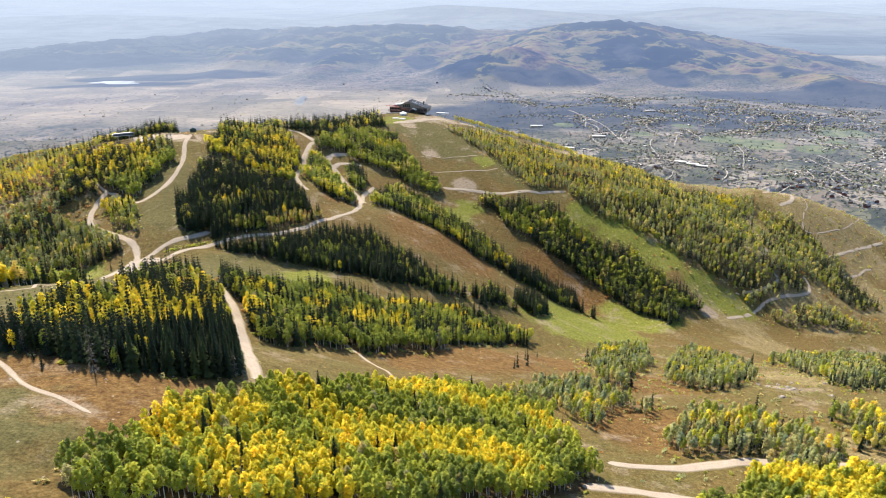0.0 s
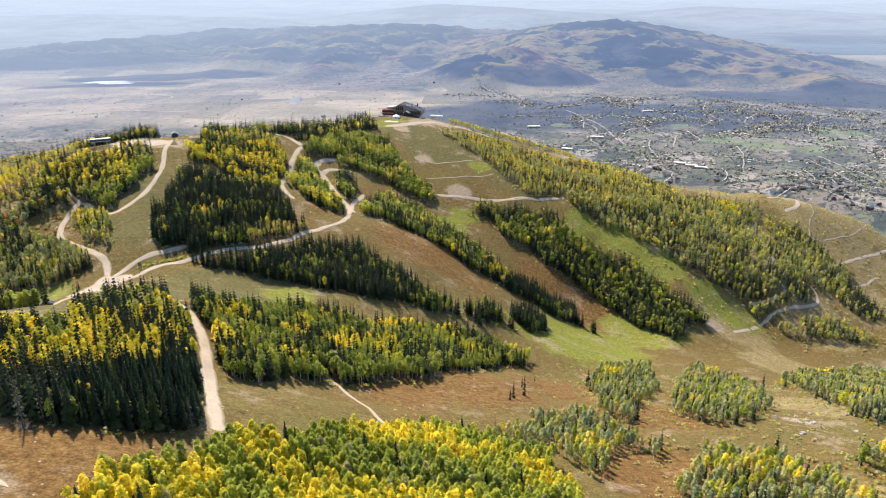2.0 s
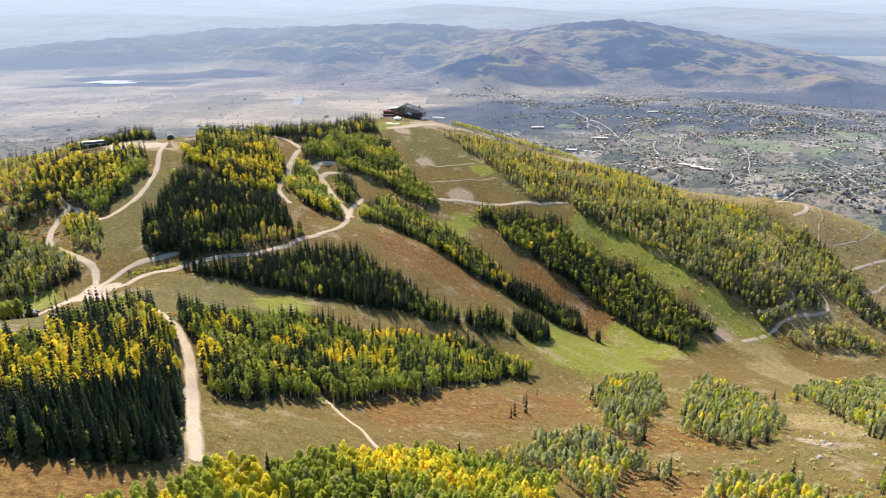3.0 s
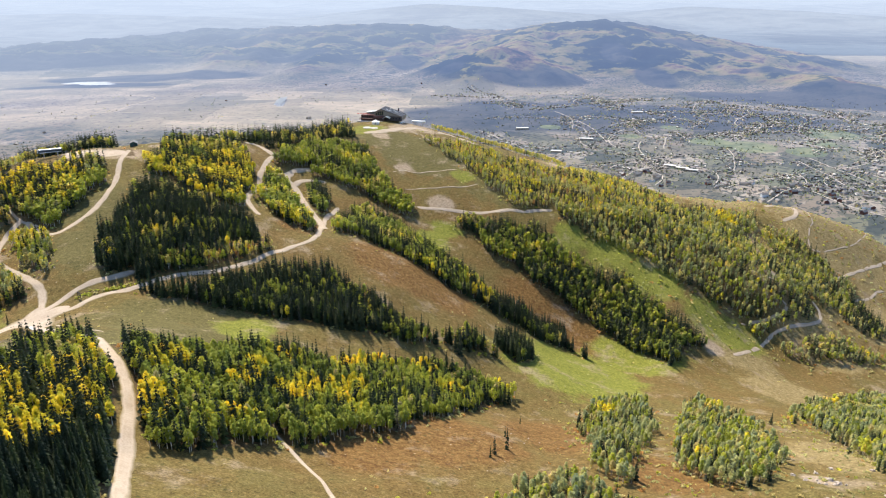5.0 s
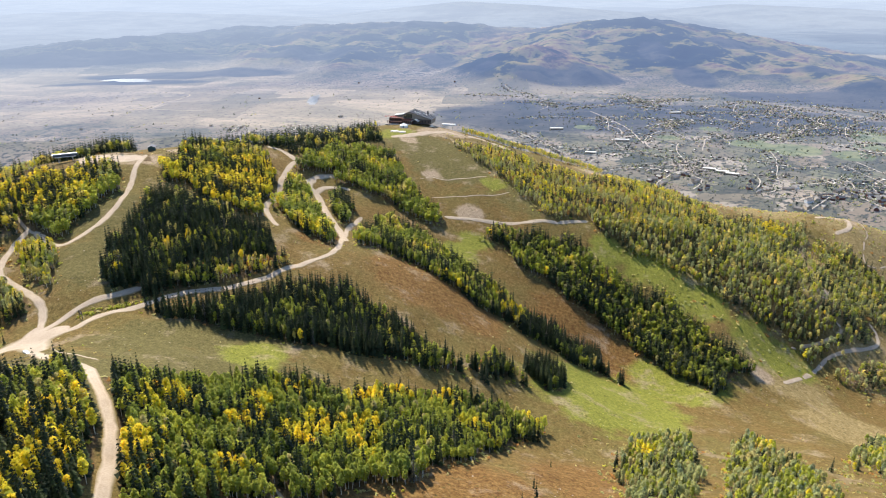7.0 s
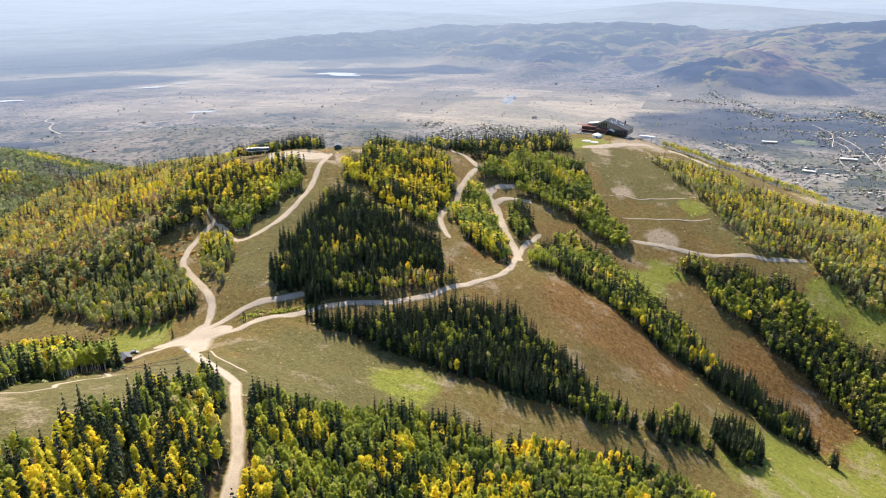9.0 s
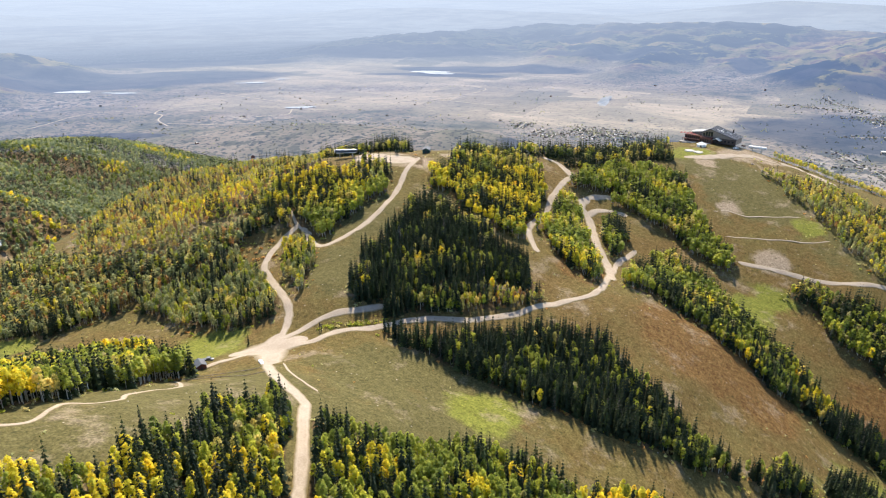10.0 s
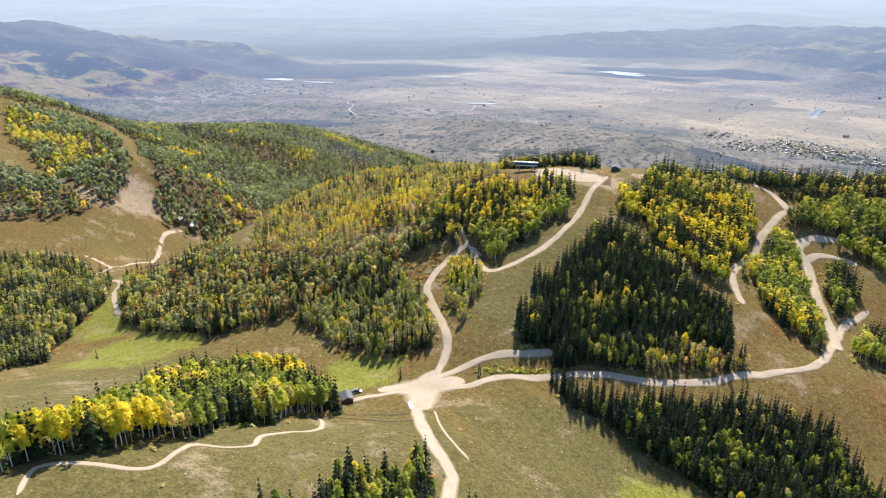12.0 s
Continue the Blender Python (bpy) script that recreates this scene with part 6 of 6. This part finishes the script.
VALLEY_ROADS = [[(-2568, 1721), (-2575, 1802), (-2634, 1948), (-2697, 2128), (-2616, 2237)],
    [(-2106, 1998), (-2253, 2089), (-2339, 2191), (-2417, 2224), (-2465, 2336), (-2348, 2548)],
    [(-2672, 2896), (-2328, 2769), (-2006, 2714), (-1787, 2783), (-1507, 2894)],
    [(-1438, 3078), (-1459, 3288), (-1446, 3506), (-1476, 3626), (-1552, 3667)],
    [(-2159, 2047), (-1995, 2071), (-1865, 2156), (-1864, 2241), (-2006, 2282), (-1950, 2398), (-1894, 2451), (-1956, 2563)],
    [(-1863, 2759), (-1748, 2890), (-1527, 3048), (-1207, 3080)],
    [(1178, 2162), (1191, 1979), (1186, 1822)],
    [(508, 3090), (582, 2689), (585, 2403)]]


def streets():
    """Winding lanes of the town, in the open parts of the valley."""
    rng = np.random.RandomState(15)
    out = []
    while len(out) < 112:
        a, r = radians(rng.uniform(3, 41)), rng.uniform(1720, 3500)
        p = np.array([EYE[0] + r * math.sin(a), EYE[1] + r * math.cos(a)])
        if waves(p[0], p[1], 900, 61, 2) < -0.25 or height(p[0], p[1]) > 60:
            continue
        h, bend_by, line = rng.choice([0.5, 2.0, 1.2]) + rng.normal(0, 0.35), rng.normal(0, 0.16), [tuple(p)]
        for k in range(rng.randint(5, 13)):
            h += bend_by + rng.normal(0, 0.12)
            p = p + 42 * np.array([math.cos(h), math.sin(h)])
            line.append(tuple(p))
        out.append(line)
    # the hamlet below the lodge
    for k in range(16):
        p = np.array([-549.0, 2464.0]) + rng.normal(0, 1, 2) * (130, 60)
        h, line = rng.choice([0.3, 1.9]) + rng.normal(0, 0.2), [tuple(p)]
        for j in range(5):
            p = p + 30 * np.array([math.cos(h), math.sin(h)])
            h += rng.normal(0, 0.15)
            line.append(tuple(p))
        out.append(line)
    return out


STREETS = streets()
VALLEY_ROADS += STREETS
for k, p in enumerate(VALLEY_ROADS):
    valley_road(p, 6 if k < 6 else 4.5 if k < 8 else 3.4, k)


def house_maker(w, d, h, wall, roof_mat, label):
    ob = thing("house", (0, 0, 0), 0, label, "house", "houses of the valley town")
    part("wall", prism([(-w / 2, -1), (w / 2, -1), (w / 2, h), (0, h + w * 0.3), (-w / 2, h)], -d / 2, d / 2), wall, ob)
    e = w / 2 + 0.6
    part("roof", prism([(-e, h - 0.3), (0, h + w * 0.3 + 0.1), (e, h - 0.3), (e, h + 0.1), (0, h + w * 0.3 + 0.5), (-e, h + 0.1)], -d / 2 - 0.6, d / 2 + 0.6), roof_mat, ob)
    return ob


def hall_maker(w, d, h, wall, roof_mat, label):
    ob = thing("commercial_building", (0, 0, 0), 0, label, "building", "large buildings of the valley town")
    body = part("wall", boxed(-w / 2, -d / 2, -1, w / 2, d / 2, h), wall, ob)
    part("roof", boxed(-w / 2 - 0.5, -d / 2 - 0.5, h + 0.02, w / 2 + 0.5, d / 2 + 0.5, h + 0.9, bevel=0.2), roof_mat, ob)
    for k in range(int(w // 9)):
        part("window", boxed(-w / 2 + 2 + k * 9, -d / 2 - 0.15, 2, -w / 2 + 8 + k * 9, -d / 2 + 0.1, min(h - 1, 5)), GLASS, body)
    return ob


def joined_houses(rows):
    """Houses too far off to tell apart singly: gabled blocks in one mesh."""
    rng = np.random.RandomState(9)
    box_v = np.array([(-1, -1, 0), (1, -1, 0), (1, 1, 0), (-1, 1, 0), (-1, -1, 1), (1, -1, 1), (1, 1, 1), (-1, 1, 1), (0, -1, 1.6), (0, 1, 1.6)], float)
    walls, roofs, gables = [(0, 1, 5, 4), (1, 2, 6, 5), (2, 3, 7, 6), (3, 0, 4, 7)], [(4, 8, 9, 7), (8, 5, 6, 9)], [(4, 5, 8), (6, 7, 9)]
    vs, qs, ts, qm, tm = [], [], [], [], []
    for k, (x, y) in enumerate(rows):
        px, py, pz, q = far_place(x, y, -0.5)
        a = rng.uniform(0, 3.14)
        v = box_v * np.array([rng.uniform(2.2, 4.0), rng.uniform(3.0, 6.5), rng.uniform(2.4, 4.0)]) * q
        vs.append(np.c_[v[:, 0] * math.cos(a) - v[:, 1] * math.sin(a) + px, v[:, 0] * math.sin(a) + v[:, 1] * math.cos(a) + py, v[:, 2] + pz])
        kind = rng.randint(0, 3)
        qs += [tuple(i + 10 * k for i in f) for f in walls + roofs]
        ts += [tuple(i + 10 * k for i in f) for f in gables]
        qm += [kind] * 4 + [rng.choice([3, 3, 4, 4, 4, 4, 5])] * 2
        tm += [kind] * 2
    me = mesh_from("far_houses", np.concatenate(vs), ts, qs, tm, qm, [WOOD_GREY, TAN, WOOD_DARK, ROOF_DARK, ROOF_MID, ROOF_PALE])
    tagged(new("far_houses", me), "small houses spread through the valley town", "houses", kind="stuff")


# dark valley leaves, their colour turned bluish to carry distance haze
VALLEY_LEAF = foliage("valley_leaf", (0.035, 0.048, 0.04), (0.055, 0.07, 0.055), (0.085, 0.1, 0.075), 0.2)


def town():
    rng = np.random.RandomState(77)
    kinds = [house_maker(12, 17, 6, TAN, ROOF_DARK, "tan house with a dark roof among valley trees"), house_maker(13, 22, 7, WHITE, ROOF_MID, "white house with a grey roof in the town"), house_maker(15, 20, 8, WOOD_RED, ROOF_DARK, "brown house with a dark roof in the town"), house_maker(14, 30, 9, TAN, ROOF_MID, "long tan block with a grey roof")]

    lots = []
    for line in STREETS:
        c = curve_through(line, 25.0)
        d = np.gradient(c, axis=0)
        d /= np.linalg.norm(d, axis=1)[:, None]
        for p, u in zip(c, d):
            for side in (-1, 1):
                if rng.uniform() < 0.55:
                    o = p + np.array([-u[1], u[0]]) * side * rng.uniform(12, 24) + rng.normal(0, 4, 2)
                    lots.append((o[0], o[1]))
    lots.sort(key=lambda o: math.hypot(o[0] - EYE[0], o[1] - EYE[1]))
    spots_of = lots[:200]
    for k in range(30):
        a, r = radians(rng.uniform(-62, 0)), rng.uniform(1900, 4200)
        spots_of.append((EYE[0] + r * math.sin(a), EYE[1] + r * math.cos(a)))
    for i, (x, y) in enumerate(spots_of):
        px, py, pz, q = far_place(x, y)
        m = pose(px, py, pz, 0, 0, rng.uniform(0, 180)) @ Matrix.Scale(q * rng.uniform(0.45, 0.8), 4)
        if i < 4:
            kinds[i].matrix_basis = m
        else:
            ob = copy_thing(kinds[rng.choice(4, p=[0.5, 0.08, 0.24, 0.18])], Matrix.Identity(4))
            ob.matrix_basis = m
    joined_houses(lots[200:])
    halls = [hall_maker(46, 16, 8, TAN, CANVAS, "long low building with a white roof"), hall_maker(64, 24, 9, TAN, ROOF_PALE, "wide store with a pale roof and parking")]
    for i, (x, y, t, k) in enumerate(((716, 1995, -25, 0), (870, 3077, 8, 1), (735, 1968, -25, 0), (690, 2030, -25, 0), (314, 2647, 2, 1), (382, 2257, -15, 0), (520, 2450, -5, 1))):
        px, py, pz, q = far_place(x, y)
        m = pose(px, py, pz, 0, 0, t) @ Matrix.Scale(q * 0.75, 4)
        if i < 2:
            halls[k].matrix_basis = m
        else:
            ob = copy_thing(halls[k], Matrix.Identity(4))
            ob.matrix_basis = m
    # trees of the valley floor and foothills
    count = 110000
    a, r = np.radians(rng.uniform(-74, 41, count)), 1120 * 3.6 ** rng.uniform(0, 1, count)
    xs, ys = EYE[0] + r * np.sin(a), EYE[1] + r * np.cos(a)
    near_home = np.array(lots)[rng.randint(0, len(lots), 13000)] + rng.normal(0, 26, (13000, 2))
    xs[:13000], ys[:13000] = near_home[:, 0], near_home[:, 1]
    a, r = np.arctan2(xs - EYE[0], ys - EYE[1]), np.hypot(xs - EYE[0], ys - EYE[1])
    dense = 0.55 * waves(xs, ys, 430, 63, 4) + 0.75 * waves(xs, ys, 130, 64, 3) + rng.normal(0, 0.16, count)
    dense[:13000] = 1.0
    zs = height(xs, ys) - 0.5
    keep = np.flatnonzero((dense > np.where(a > 0.03, 0.08, 0.55)) & (zs < 190))[:20000]
    px, py, pz = squeeze(xs[keep], ys[keep], zs[keep])
    q = np.hypot(px - EYE[0], py - EYE[1]) / r[keep]
    join_clumps("valley_trees", [(px[i], py[i], pz[i], q[i] * rng.uniform(0.5, 1.35), rng.choice(4, p=[0.72, 0.16, 0.06, 0.06])) for i in range(len(keep))], VALLEY_CLUMPS, [VALLEY_LEAF, LEAF["haze_green"], LEAF["olive"], LEAF["sage"]], "dark trees scattered through the valley", "trees")


town()
